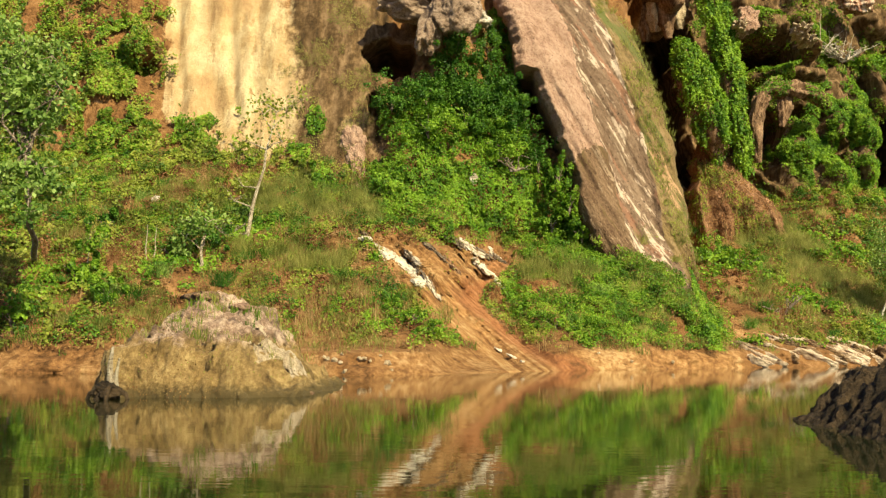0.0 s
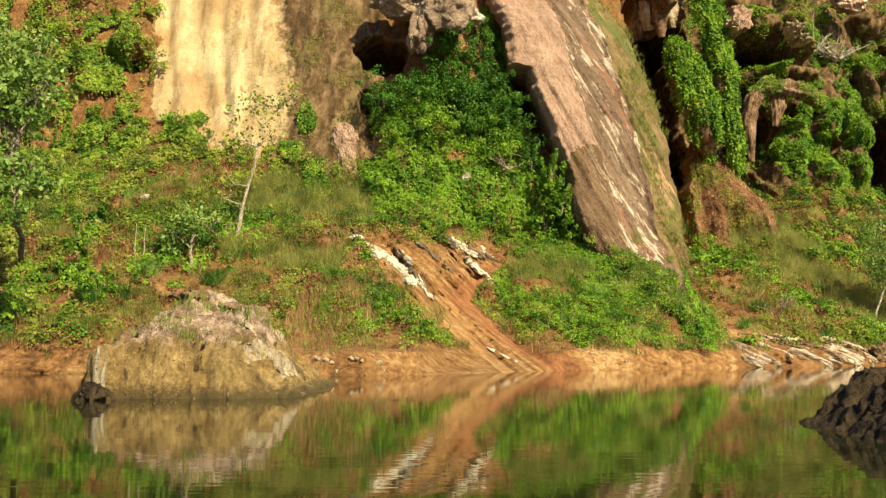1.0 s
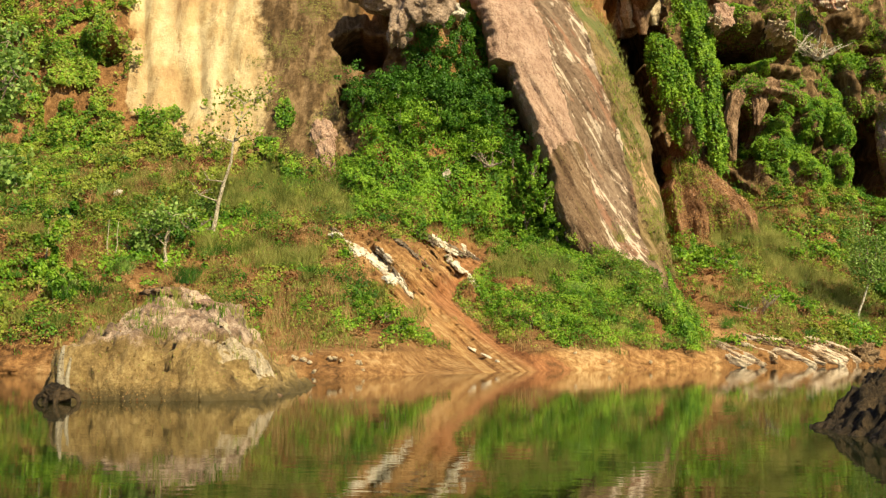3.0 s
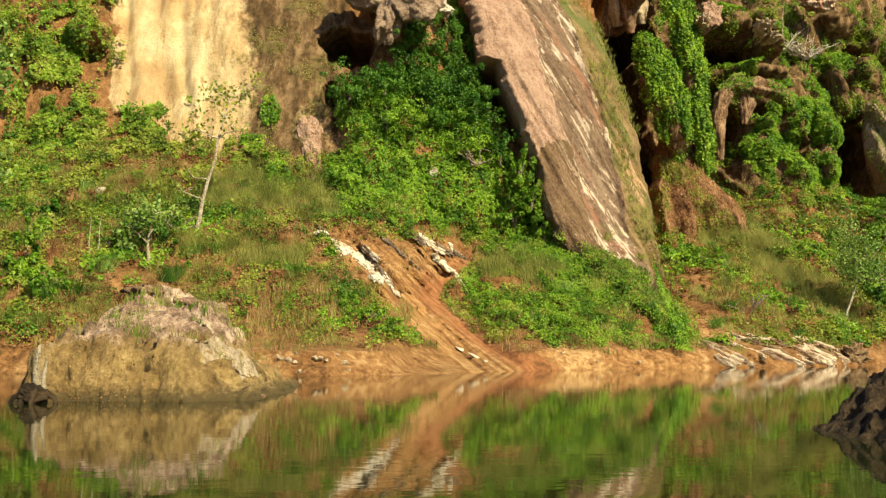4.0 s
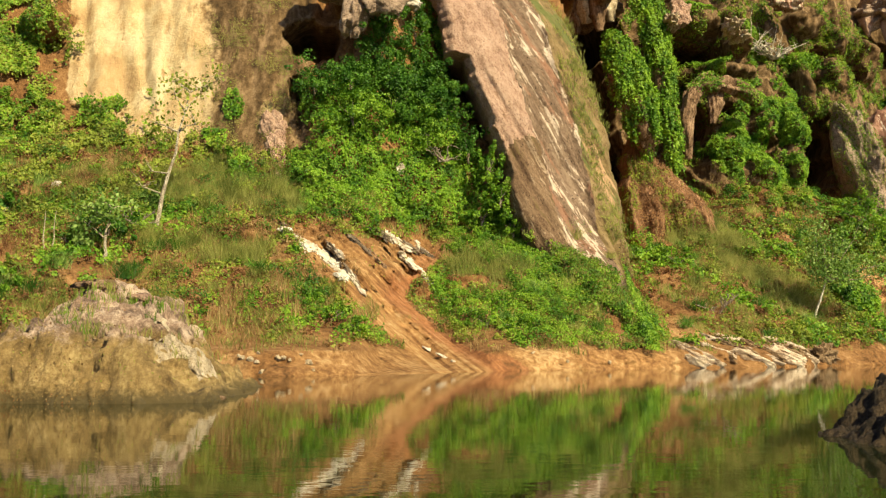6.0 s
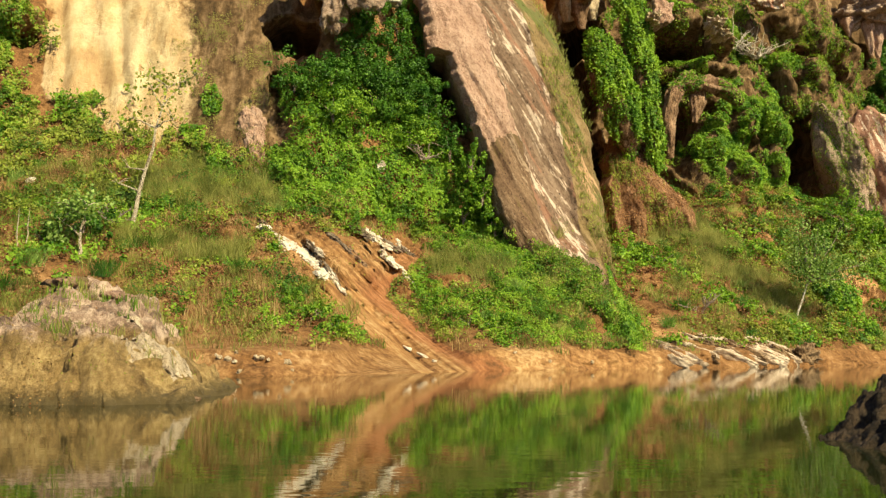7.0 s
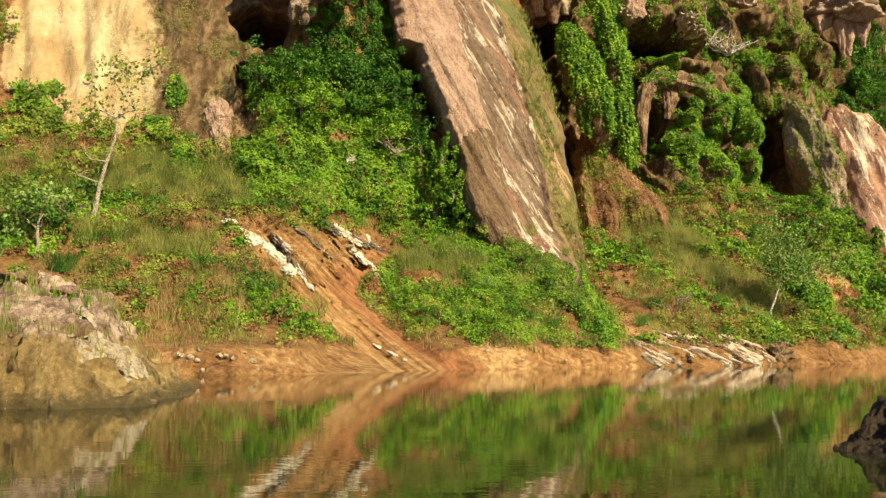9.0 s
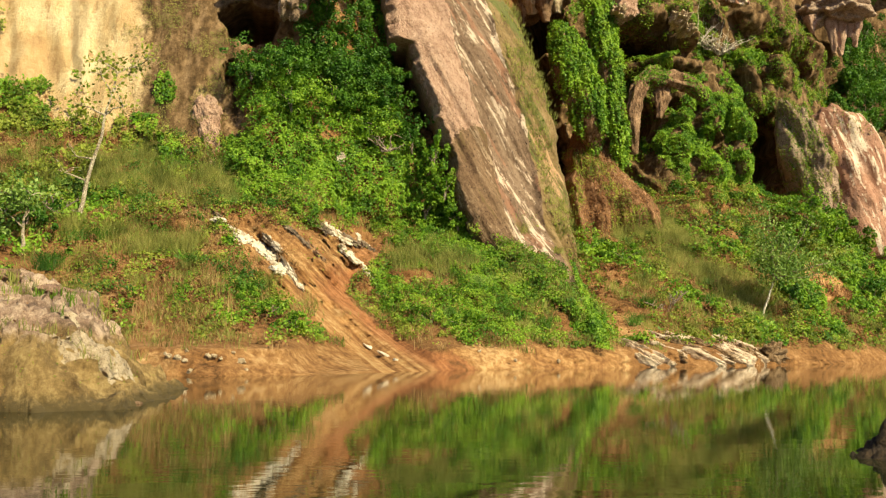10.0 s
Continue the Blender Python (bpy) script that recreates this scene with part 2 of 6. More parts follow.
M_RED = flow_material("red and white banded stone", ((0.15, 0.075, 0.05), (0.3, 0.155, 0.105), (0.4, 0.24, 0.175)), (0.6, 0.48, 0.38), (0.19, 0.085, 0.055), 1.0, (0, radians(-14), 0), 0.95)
M_IVY = leaf_material("bright creeper leaves", (0.05, 0.14, 0.009), (0.145, 0.285, 0.018), (0.27, 0.43, 0.035))
M_MOSS = leaf_material("deep green moss and fern", (0.04, 0.095, 0.005), (0.11, 0.2, 0.01), (0.2, 0.3, 0.018))
M_BUSH = leaf_material("dark green shrub leaves", (0.025, 0.085, 0.008), (0.06, 0.165, 0.014), (0.12, 0.25, 0.024))
M_OLIVE = leaf_material("yellow green leaves", (0.1, 0.145, 0.016), (0.215, 0.27, 0.032), (0.33, 0.37, 0.06))
M_SILVER = leaf_material("pale tree leaves", (0.07, 0.15, 0.024), (0.17, 0.28, 0.052), (0.32, 0.44, 0.125))
M_GRASS = leaf_material("grey green grass", (0.11, 0.13, 0.025), (0.22, 0.238, 0.055), (0.34, 0.335, 0.098), 0.7)
M_GREENGRASS = leaf_material("fresh green grass", (0.05, 0.11, 0.01), (0.12, 0.21, 0.016), (0.2, 0.29, 0.03), 0.6)
M_STRAW = leaf_material("dry straw", (0.13, 0.07, 0.025), (0.28, 0.17, 0.07), (0.44, 0.31, 0.15), 0.8)
M_RUST = leaf_material("rust brown dead leaves", (0.09, 0.038, 0.016), (0.22, 0.1, 0.042), (0.36, 0.2, 0.095), 0.8)
M_BARK = rock_material("pale bark", (0.2, 0.15, 0.1), (0.42, 0.35, 0.25), (0.6, 0.53, 0.41), 4.0)
M_SILVERWOOD = rock_material("bleached dead wood", (0.3, 0.24, 0.19), (0.5, 0.43, 0.36), (0.66, 0.6, 0.52), 4.0)
M_TWIG = rock_material("grey dead wood", (0.12, 0.09, 0.07), (0.25, 0.19, 0.15), (0.42, 0.35, 0.29), 4.0)


def isle_material():
    """Ochre stone with algae at its foot and grey weathering on its top."""
    m, nt, bsdf = material("ochre and grey weathered stone")
    broad, grain = noise_tex(nt, 0.9, 6, 0.68), noise_tex(nt, 7.0, 10, 0.82)
    tone = mix(nt, 0.52, broad, grain)
    ochre = ramp(nt, tone, [(0.39, (0.11, 0.062, 0.017)), (0.46, (0.22, 0.138, 0.046)), (0.52, (0.33, 0.216, 0.08)), (0.59, (0.5, 0.36, 0.155))])
    grey = ramp(nt, tone, [(0.41, (0.1, 0.06, 0.042)), (0.49, (0.31, 0.2, 0.14)), (0.56, (0.58, 0.43, 0.32))])
    geo = nt.nodes.new("ShaderNodeNewGeometry")
    sep = nt.nodes.new("ShaderNodeSeparateXYZ")
    nt.links.new(geo.outputs["Position"], sep.inputs["Vector"])
    add = nt.nodes.new("ShaderNodeMath")
    add.operation = "MULTIPLY_ADD"
    nt.links.new(broad, add.inputs[0])
    add.inputs[1].default_value = 1.6
    nt.links.new(sep.outputs["Z"], add.inputs[2])
    wet = nt.nodes.new("ShaderNodeMath")
    wet.operation = "MULTIPLY_ADD"
    nt.links.new(grain, wet.inputs[0])
    wet.inputs[1].default_value = 0.7
    nt.links.new(sep.outputs["Z"], wet.inputs[2])
    ochre = mix(nt, sharpen(nt, wet.outputs[0], 0.75, 0.4), ochre, (0.1, 0.07, 0.022))
    colour = mix(nt, sharpen(nt, add.outputs[0], 1.95, 2.35), ochre, grey)
    nt.links.new(colour, bsdf.inputs["Base Color"])
    bsdf.inputs["Roughness"].default_value = 0.9
    bump(nt, bsdf, tone, 1.0, 0.25)
    return m


M_ISLE = isle_material()


def water_material():
    m, nt, bsdf = material("murky green river water")
    silt = noise_tex(nt, 0.12, 4, 0.5)
    nt.links.new(ramp(nt, silt, [(0.35, (0.011, 0.014, 0.004)), (0.65, (0.021, 0.022, 0.006))]), bsdf.inputs["Base Color"])
    bsdf.inputs["Roughness"].default_value = 0.004
    bsdf.inputs["IOR"].default_value = 1.333
    long_wave = noise_tex(nt, 1.0, 2, 0.4, (0.5, 1.6, 1))
    fine = noise_tex(nt, 4.0, 3, 0.5, (0.5, 1.4, 1))
    bump(nt, bsdf, mix(nt, 0.35, long_wave, fine), 0.13, 0.02)
    return m


M_WATER = water_material()


# ---- relief ----
# hollows in the cliff: x, z, half width, half height, lean (x per z), depth
HOLLOWS = [(-3.9, 22.3, 1.9, 1.5, -0.1, 7.0), (-4.9, 18.6, 0.7, 0.9, 0.0, 2.5), (7.4, 18.6, 1.1, 3.2, -0.42, 3.5),
           (23.4, 18.6, 0.7, 4.8, -0.36, 10.0), (21.0, 26.5, 1.3, 8.5, -0.3, 9.0), (25.4, 31.0, 0.6, 4.6, -0.05, 9.0), (32.5, 30.4, 3.1, 1.4, 0.0, 14.0), (20.8, 29.5, 3.0, 7.0, -0.3, 15.0),
           (31.3, 22.6, 1.9, 2.1, 0.0, 11.0), (34.4, 24.0, 1.3, 0.8, 0.0, 4.0), (29.6, 25.0, 0.35, 4.5, -0.1, 4.0), (41.9, 27.1, 0.9, 1.1, 0.0, 6.0), (41.3, 23.6, 0.5, 1.8, 0.0, 4.0), (38.2, 19.3, 0.6, 2.2, 0.0, 5.0), (46.6, 31.6, 1.6, 0.9, 0.2, 4.0), (51.0, 30.0, 1.6, 1.2, 0.0, 4.0), (-22.3, 22.0, 0.9, 0.6, 0.0, 1.6), (43.5, 18.4, 1.6, 4.4, 0.0, 10.0), (44.8, 27.6, 1.1, 1.2, 0.0, 3.0),
           (18.6, 20.5, 2.4, 12.0, -0.28, 16.0), (45.0, 19.6, 2.5, 5.0, 0.0, 13.0), (58.5, 35.4, 2.8, 2.2, 0.0, 8.0), (23.4, 34.5, 2.2, 4.5, -0.1, 14.0), (23.0, 24.0, 0.7, 6.0, -0.3, 9.0)]


# the orange gully that runs down to the water: its left and right edge by height
GULLY_L = [(-1, 3.4), (0, 3.0), (1, 2.0), (2, 0.6), (4, -1.7), (6, -3.4), (8, -4.8), (9, -5.5)]
GULLY_R = [(-1, 7.2), (0, 6.6), (1, 5.2), (2, 3.9), (3, 2.9), (4, 2.2), (5, 2.8), (6.5, 4.6), (8, 5.4), (9, 4.0)]


# swellings that stand out of the cliff: x, z, half width, half height, lean, how far
SWELLS = [(0.4, 24.8, 2.8, 2.6, -0.2, 2.4), (-22.4, 24.2, 1.4, 1.6, 0.0, 1.8), (26.4, 16.0, 1.2, 5.0, -0.15, 1.6), (30.8, 17.6, 0.5, 3.0, -0.75, 1.2),
          (32.2, 33.6, 3.9, 1.7, 0.0, 4.5), (33.8, 27.9, 4.2, 0.9, 0.0, 3.0), (37.6, 20.0, 1.2, 5.0, 0.0, 1.1), (40.8, 21.0, 1.3, 7.0, 0.0, 1.3), (43.4, 26.0, 0.9, 4.0, -0.1, 2.4), (43.8, 11.8, 3.0, 2.9, 0.0, 3.6), (36.4, 14.8, 0.9, 1.4, 0.0, 1.6),
          (45.5, 34.6, 3.2, 1.6, 0.0, 3.0), (50.5, 33.0, 2.8, 1.9, 0.2, 3.0), (48.0, 29.2, 1.8, 1.9, 0.0, 2.4), (54.0, 32.0, 2.0, 2.6, 0.0, 3.0), (36.0, 30.6, 1.4, 1.0, 0.0, 3.5)]


def hollow(hx, hz, w, h, lean, x, z):
    u = (x - hx - lean * (z - hz)) / w + 0.25 * vnoise(x * 1.1, z * 1.1, hx)
    v = (z - hz) / h + 0.2 * vnoise(x * 1.3, z * 1.3, hz)
    return 1 - smooth(0.84, 1.03, np.sqrt(u * u + v * v))


def under_rib(x, z):
    """1 where the rib's tongue lies on the bank."""
    lft = np.maximum(np.interp(z, [3.6, 4.6, 6.0, 7.8, 9.5], [16.6, 15.0, 12.4, 10.2, 9.6]), 9.0)
    rgt = np.interp(z, [3.0, 6.0, 8.2, 13.2], [17.2, 17.7, 17.6, 17.3])
    return smooth(-0.2, 0.4, x - lft) * smooth(-0.1, 0.4, rgt - x) * smooth(3.4, 4.2, z) * (1 - smooth(12, 13.5, z))


def relief(x, z):
    """y of the ground at x and height z with all its relief."""
    foot = along(FOOT, x)
    rock = smooth(-1.5, 1.5, z - foot)
    calm = smooth(0.0, 2.5, z)
    bank = 0.9 * fbm(x * 0.3, z * 0.5, 3.0) + 0.5 * fbm(x * 0.9, z * 1.3, 7.0, 4, 0.6)
    calm_face = 1 - 0.65 * smooth(-26, -21, x) * (1 - smooth(-8, -5, x))
    face = calm_face * (0.9 * fbm(x * 0.38, z * 0.09, 1.0) + 0.35 * fbm(x * 1.3, z * 0.4, 5.0) + 0.12 * fbm(x * 4.5, z * 2.5, 2.0))
    right = smooth(18, 24, x) * rock
    y = land(x, z) + bank * (1 - rock) * (0.12 + 0.88 * calm) * (1 - smooth(8.5, 10.5, x) * (1 - smooth(17.5, 19, x)) * smooth(2.5, 4.0, z) * 0.85) + face * rock + right * 1.3 * fbm(x * 0.35, z * 0.3, 11.0)
    y = y + (0.26 * fbm(x * 1.1, z * 2.0, 4.0) + 0.24 * np.abs(fbm(x * 2.6, z * 4.5, 14.0, 3))) * (1 - calm)
    # runnels down the gully
    rill = smooth(0, 1, x - np.interp(z, [g[0] for g in GULLY_L], [g[1] for g in GULLY_L])) * smooth(0, 1, np.interp(z, [g[0] for g in GULLY_R], [g[1] for g in GULLY_R]) - x)
    y = y + rill * (1 - smooth(7.5, 9, z)) * (0.9 * fbm((x + 1.0 * z) * 1.0, z * 0.1, 15.0) + 0.9 * np.abs(fbm((x + 1.0 * z) * 2.2, z * 0.2, 16.0, 2)) * smooth(0.6, 2.0, z) + 0.12 * fbm((x + 1.0 * z) * 5.0, z * 0.4, 17.0, 2))
    # soft folds down the pale face
    for fx, wide, deep in ((-17.2, 0.9, 0.55), (-19.4, 0.5, 0.35), (-13.4, 0.6, 0.25), (-15.4, 0.35, 0.2)):
        y = y + rock * deep * np.exp(-((x - fx - 0.14 * (20.5 - z) - 0.25 * vnoise(z * 0.4, fx)) / wide) ** 2) * smooth(16, 19, z)
    for hx, hz, w, h, lean, out in SWELLS:
        u = (x - hx - lean * (z - hz)) / w + 0.3 * fbm(x * 0.7, z * 0.5, hx, 3)
        v = (z - hz) / h + 0.2 * vnoise(x * 0.8, z * 0.8, hz)
        y = y - out * np.sqrt(np.clip(1 - u * u - v * v, 0, 1)) * (1 + 0.12 * fbm(x * 2.2, z * 1.4, hx))
    for hx, hz, w, h, lean, deep in HOLLOWS:
        y = y + deep * hollow(hx, hz, w, h, lean, x, z)
    return y


LOOK_X, LOOK_Z, CELL = -40.0, -1.0, 0.2
look_x, look_z = np.meshgrid(np.arange(LOOK_X, 76, CELL), np.arange(LOOK_Z, 46, CELL), indexing="ij")
LOOK = relief(look_x, look_z)


def surface(x, z):
    """y of the ground, read from a fine grid of relief()."""
    u, v = np.clip((x - LOOK_X) / CELL, 0, LOOK.shape[0] - 2.001), np.clip((z - LOOK_Z) / CELL, 0, LOOK.shape[1] - 2.001)
    i, j = u.astype(int), v.astype(int)
    u, v = u - i, v - j
    return (LOOK[i, j] * (1 - u) + LOOK[i + 1, j] * u) * (1 - v) + (LOOK[i, j + 1] * (1 - u) + LOOK[i + 1, j + 1] * u) * v


def normal_at(x, z):
    e = 0.25
    gx = (surface(x + e, z) - surface(x - e, z)) / (2 * e)
    gz = (surface(x, z + e) - surface(x, z - e)) / (2 * e)
    n = np.stack([gx, -np.ones_like(gx), gz], -1)
    return n / np.linalg.norm(n, axis=-1, keepdims=True)


def spot(x, z, out=0.0):
    """A place on the ground, as a tuple."""
    return (x, float(relief(np.array([x]), np.array([z]))[0]) - out, z)


def gully_bare(x, z):
    """1 inside the gully, where nothing grows."""
    wob = 0.3 * fbm(x * 0.8, z * 0.6, 22.0)
    a = smooth(-0.2, 0.3, x - np.interp(z, [g[0] for g in GULLY_L], [g[1] for g in GULLY_L]) + wob)
    return a * smooth(-0.2, 0.3, np.interp(z, [g[0] for g in GULLY_R], [g[1] for g in GULLY_R]) - x + wob) * (1 - smooth(7.4, 8.6, z + wob))


def strata(x, z):
    """What the ground is made of: pale limestone, orange clay, dark rock with shade in its colour (0 to 1 each)."""
    foot = along(FOOT, x)
    wob = 0.8 * fbm(x * 0.5, z * 0.25, 21.0)
    left, right = -21.6 + 0.16 * (26 - z), -10.9 + 0.13 * (26 - z)
    pale = smooth(-0.7, 0.9, x - left + wob + 0.5 * fbm(x * 1.4, z * 1.0, 27.0)) * (0.25 + 0.75 * smooth(-0.5, 3.5, right - x + wob)) * smooth(-2.4, 0.6, right - x + wob * 0.5) * smooth(-1.8, 1.8, z + 2.4 * wob + 1.1 * fbm(x * 1.6, z * 0.8, 25.0) - (16.6 - 0.36 * (x + 20.5)))
    pale = np.maximum(pale, 0.5 * smooth(1.1, 0.3, np.abs(x + 6.6 - 0.16 * (16 - z)) + 0.9 * wob) * smooth(11.5, 13.5, z) * (1 - smooth(17.2, 18.2, z)))
    brow = smooth(1.15, 0.85, np.sqrt(((x - 0.6) / 3.0) ** 2 + ((z - 25.0) / 3.0) ** 2) + 0.2 * wob)
    pale = np.maximum(pale, 0.38 * brow)
    gully = smooth(-0.3, 0.3, x - np.interp(z, [g[0] for g in GULLY_L], [g[1] for g in GULLY_L]) + 0.4 * wob)
    gully = gully * smooth(-0.3, 0.3, np.interp(z, [g[0] for g in GULLY_R], [g[1] for g in GULLY_R]) - x + 0.4 * wob) * (1 - smooth(7.0, 8.2, z + 0.5 * wob)) * (1 - 0.5 * smooth(4.2, 5.8, z + 0.6 * wob))
    edge = (0.42 + 0.1 * smooth(2, 8, x) - 0.24 * smooth(16, 19, x)) * (1 - smooth(0.95, 1.3, z + 0.4 * wob))
    fan = smooth(24.4, 25.5, x - 0.25 * (20 - z) * 0 + wob) * (1 - smooth(29.5, 31.5, x + 0.5 * (z - 15))) * smooth(11.0, 13, z) * (1 - smooth(19.5, 21, z))
    low = smooth(17.6, 18.4, x + 0.9 * (z - 2.4) * 0.6 + wob) * (1 - smooth(21.4, 22.6, x + 0.9 * (z - 2.4) + wob)) * smooth(1.0, 1.5, z) * (1 - smooth(6.0, 7.2, z))
    rust = smooth(1.2, 0.8, np.sqrt(((x - 42.5) / 2.6) ** 2 + ((z - 6.4) / 1.8) ** 2) + 0.3 * wob) + smooth(1.2, 0.8, np.sqrt(((x + 16.0) / 2.4) ** 2 + ((z - 8.2) / 1.0) ** 2) + 0.4 * wob) * 0.6
    clay = np.clip(gully + edge + 0.4 * fan + 0.5 * low + 0.7 * rust, 0, 1)
    # the grotto wall, and the brown cliff between the pale face and the cave
    shaded = smooth(17, 20, x) * smooth(-1, 2, z - foot) * (1 - fan) * 0.9 + 1.0 * smooth(-12.5, -10.5, x) * (1 - smooth(-5, -3, x)) * smooth(-1, 2, z - foot)
    return pale, clay, shaded


def mesh_object(name, verts, faces, mat, parent=None, label="", smooth_shade=True):
    """A mesh from numpy arrays; faces all of one size."""
    me = bpy.data.meshes.new(name)
    verts, faces = np.asarray(verts, np.float32), np.asarray(faces, np.int32)
    k = faces.shape[1]
    me.vertices.add(len(verts))
    me.vertices.foreach_set("co", verts.ravel())
    me.loops.add(faces.size)
    me.loops.foreach_set("vertex_index", faces.ravel())
    me.polygons.add(len(faces))
    me.polygons.foreach_set("loop_start", np.arange(0, faces.size, k, dtype=np.int32))
    me.polygons.foreach_set("use_smooth", np.full(len(faces), smooth_shade))
    me.update(calc_edges=True)
    me.validate()
    me.materials.append(mat)
    ob = new(name, me)
    if parent:
        ob.parent = parent
    if label:
        ob["label"] = label
    return ob


def sheet(name, xs, zs, keep, label, category):
    """One piece of the hillside: the cells of the grid for which keep(x, z) holds."""
    gx, gz = np.meshgrid(xs, zs)
    gy = relief(gx, gz)
    verts = np.stack([gx, gy, gz], -1).reshape(-1, 3)
    n = len(xs)
    i, j = np.meshgrid(np.arange(n - 1), np.arange(len(zs) - 1))
    a = (j * n + i).ravel()
    cx, cz = gx[:-1, :-1].ravel(), gz[:-1, :-1].ravel()
    ok = keep(cx, cz)
    faces = np.stack([a, a + 1, a + n + 1, a + n], -1)[ok]
    used = np.unique(faces)
    index = np.zeros(len(verts), int)
    index[used] = np.arange(len(used))
    ob = mesh_object(name, verts[used], index[faces], M_LAND)
    p, c, d = strata(verts[used, 0], verts[used, 2])
    at = ob.data.color_attributes.new("strata", "FLOAT_COLOR", "POINT")
    at.data.foreach_set("color", np.stack([p, c, d, gully_bare(verts[used, 0], verts[used, 2])], -1).astype(np.float32).ravel())
    # coordinates that follow the gully: across it, down it, and how far over to its right side
    vx, vz = verts[used, 0], verts[used, 2]
    gl, gr = np.interp(vz, [g[0] for g in GULLY_L], [g[1] for g in GULLY_L]), np.interp(vz, [g[0] for g in GULLY_R], [g[1] for g in GULLY_R])
    share = np.clip((vx - gl) / (gr - gl), 0, 1) * (vx < gr + 1.5)
    at = ob.data.attributes.new("run", "FLOAT_VECTOR", "POINT")
    at.data.foreach_set("vector", np.stack([2.2 * (vx + 1.02 * vz), 0.35 * vz, share], -1).astype(np.float32).ravel())
    return tagged(ob, label, category, kind="structure")


fine_x = np.concatenate([np.arange(-120, -36, 3.0), np.arange(-36, 17, 0.17), np.arange(17, 72, 0.19), np.arange(72, 160, 3.0)])
low_z = np.concatenate([np.arange(-1.5, 0, 0.3), np.arange(0, 3, 0.08), np.arange(3, 17.2, 0.2)])
high_z = np.concatenate([np.arange(8, 38, 0.2), np.arange(38, 47, 0.6)])
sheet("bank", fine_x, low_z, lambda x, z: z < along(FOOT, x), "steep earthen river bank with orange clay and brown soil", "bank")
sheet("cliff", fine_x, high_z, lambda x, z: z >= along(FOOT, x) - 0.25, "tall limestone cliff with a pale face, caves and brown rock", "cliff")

# the plateau above the cliff, and the wide ground all round below water level
px_, py_ = np.meshgrid(np.linspace(-600, 600, 25), np.linspace(0, 600, 20))
top = np.stack([px_, 1000 + py_, 46.0 + 3 * fbm(px_ * 0.02, py_ * 0.02)], -1)
edge_y = relief(np.clip(px_[0], -120, 159), np.full(25, 45.5))
top[:, :, 1] = edge_y[None, :] - 1.0 + py_
q = np.arange(24 * 19)
a = (q // 24) * 25 + q % 24
mesh_object("plateau", top.reshape(-1, 3), np.stack([a, a + 1, a + 26, a + 25], -1), M_LAND)
tagged(bpy.data.objects["plateau"], "brown ground on top of the cliff", "ground", kind="structure")


def disc_ground():
    n = 48
    ring = [(3000 * math.cos(2 * math.pi * i / n), 3000 * math.sin(2 * math.pi * i / n), -2.0) for i in range(n)]
    bm = bmesh.new()
    bm.faces.new([bm.verts.new(c) for c in ring])
    me = bpy.data.meshes.new("ground")
    bm.to_mesh(me)
    bm.free()
    me.materials.append(M_LAND)
    tagged(new("ground", me), "brown earth under and beyond the river", "ground", kind="structure")


disc_ground()


def far_bank():
    """The low bank behind the camera, which closes the river."""
    xs, ks = np.linspace(-400, 400, 120), np.linspace(0, 1, 14)
    gx, gk = np.meshgrid(xs, ks)
    z = -1.0 + 12 * gk ** 0.7 + 1.5 * fbm(gx * 0.05, gk * 4, 2.0) * gk
    y = -45 - 60 * gk + 6 * fbm(gx * 0.03, gk, 9.0)
    n = len(xs)
    q = np.arange((n - 1) * 13)
    a = (q // (n - 1)) * n + q % (n - 1)
    ob = mesh_object("opposite_bank", np.stack([gx, y, z], -1).reshape(-1, 3), np.stack([a, a + n, a + n + 1, a + 1], -1), M_LAND)
    tagged(ob, "low earthen bank on the other side of the river", "bank", kind="structure")


far_bank()
water = mesh_object("water", [(-420, -60, 0), (420, -60, 0), (420, 150, 0), (-420, 150, 0)], [(0, 1, 2, 3)], M_WATER)
tagged(water, "calm murky green river water with faint ripples", "water", kind="structure")


# ---- rocks ----
def lump(name, centre, size, mat, seed=0, rough=0.25, detail=5, turn=(0, 0, 0), flat=0.0, parent=None, label="", squash=None, freq=1.3):
    """A weathered rock: a ball pulled out of round, with ledges and pits."""
    bm = bmesh.new()
    bmesh.ops.create_icosphere(bm, subdivisions=detail, radius=1.0)
    co = np.array([v.co[:] for v in bm.verts])
    faces = np.array([[v.index for v in f.verts] for f in bm.faces])
    bm.free()
    s = seed * 13.7
    r = 1 + rough * fbm(co[:, 0] * freq + s, co[:, 1] * freq, co[:, 2] * freq + s, 3) + rough * 0.35 * fbm(co[:, 0] * 4 + s, co[:, 1] * 4, co[:, 2] * 4, 3)
    r = r - rough * 0.5 * np.abs(vnoise(co[:, 0] * 2.2 + s, co[:, 1] * 2.2, co[:, 2] * 2.2))
    co = co * r[:, None]
    if flat:
        co[:, 2] = np.where(co[:, 2] > flat, flat + (co[:, 2] - flat) * 0.3, co[:, 2])
    co = co * np.array(size)
    if squash:
        co = squash(co)
    rot = np.array(Euler([radians(a) for a in turn]).to_matrix())
    co = co @ rot.T + np.array(centre)
    return mesh_object(name, co, faces, mat, parent, label)


RIB_Z = [3.0, 6.0, 8.2, 13.2, 16.6, 19.6, 21.0, 21.3, 25.0, 31.0, 40.0]
RIB_L = [14.6, 11.8, 10.0, 9.0, 8.0, 7.0, 6.8, 5.3, 4.9, 2.6, -1.0]
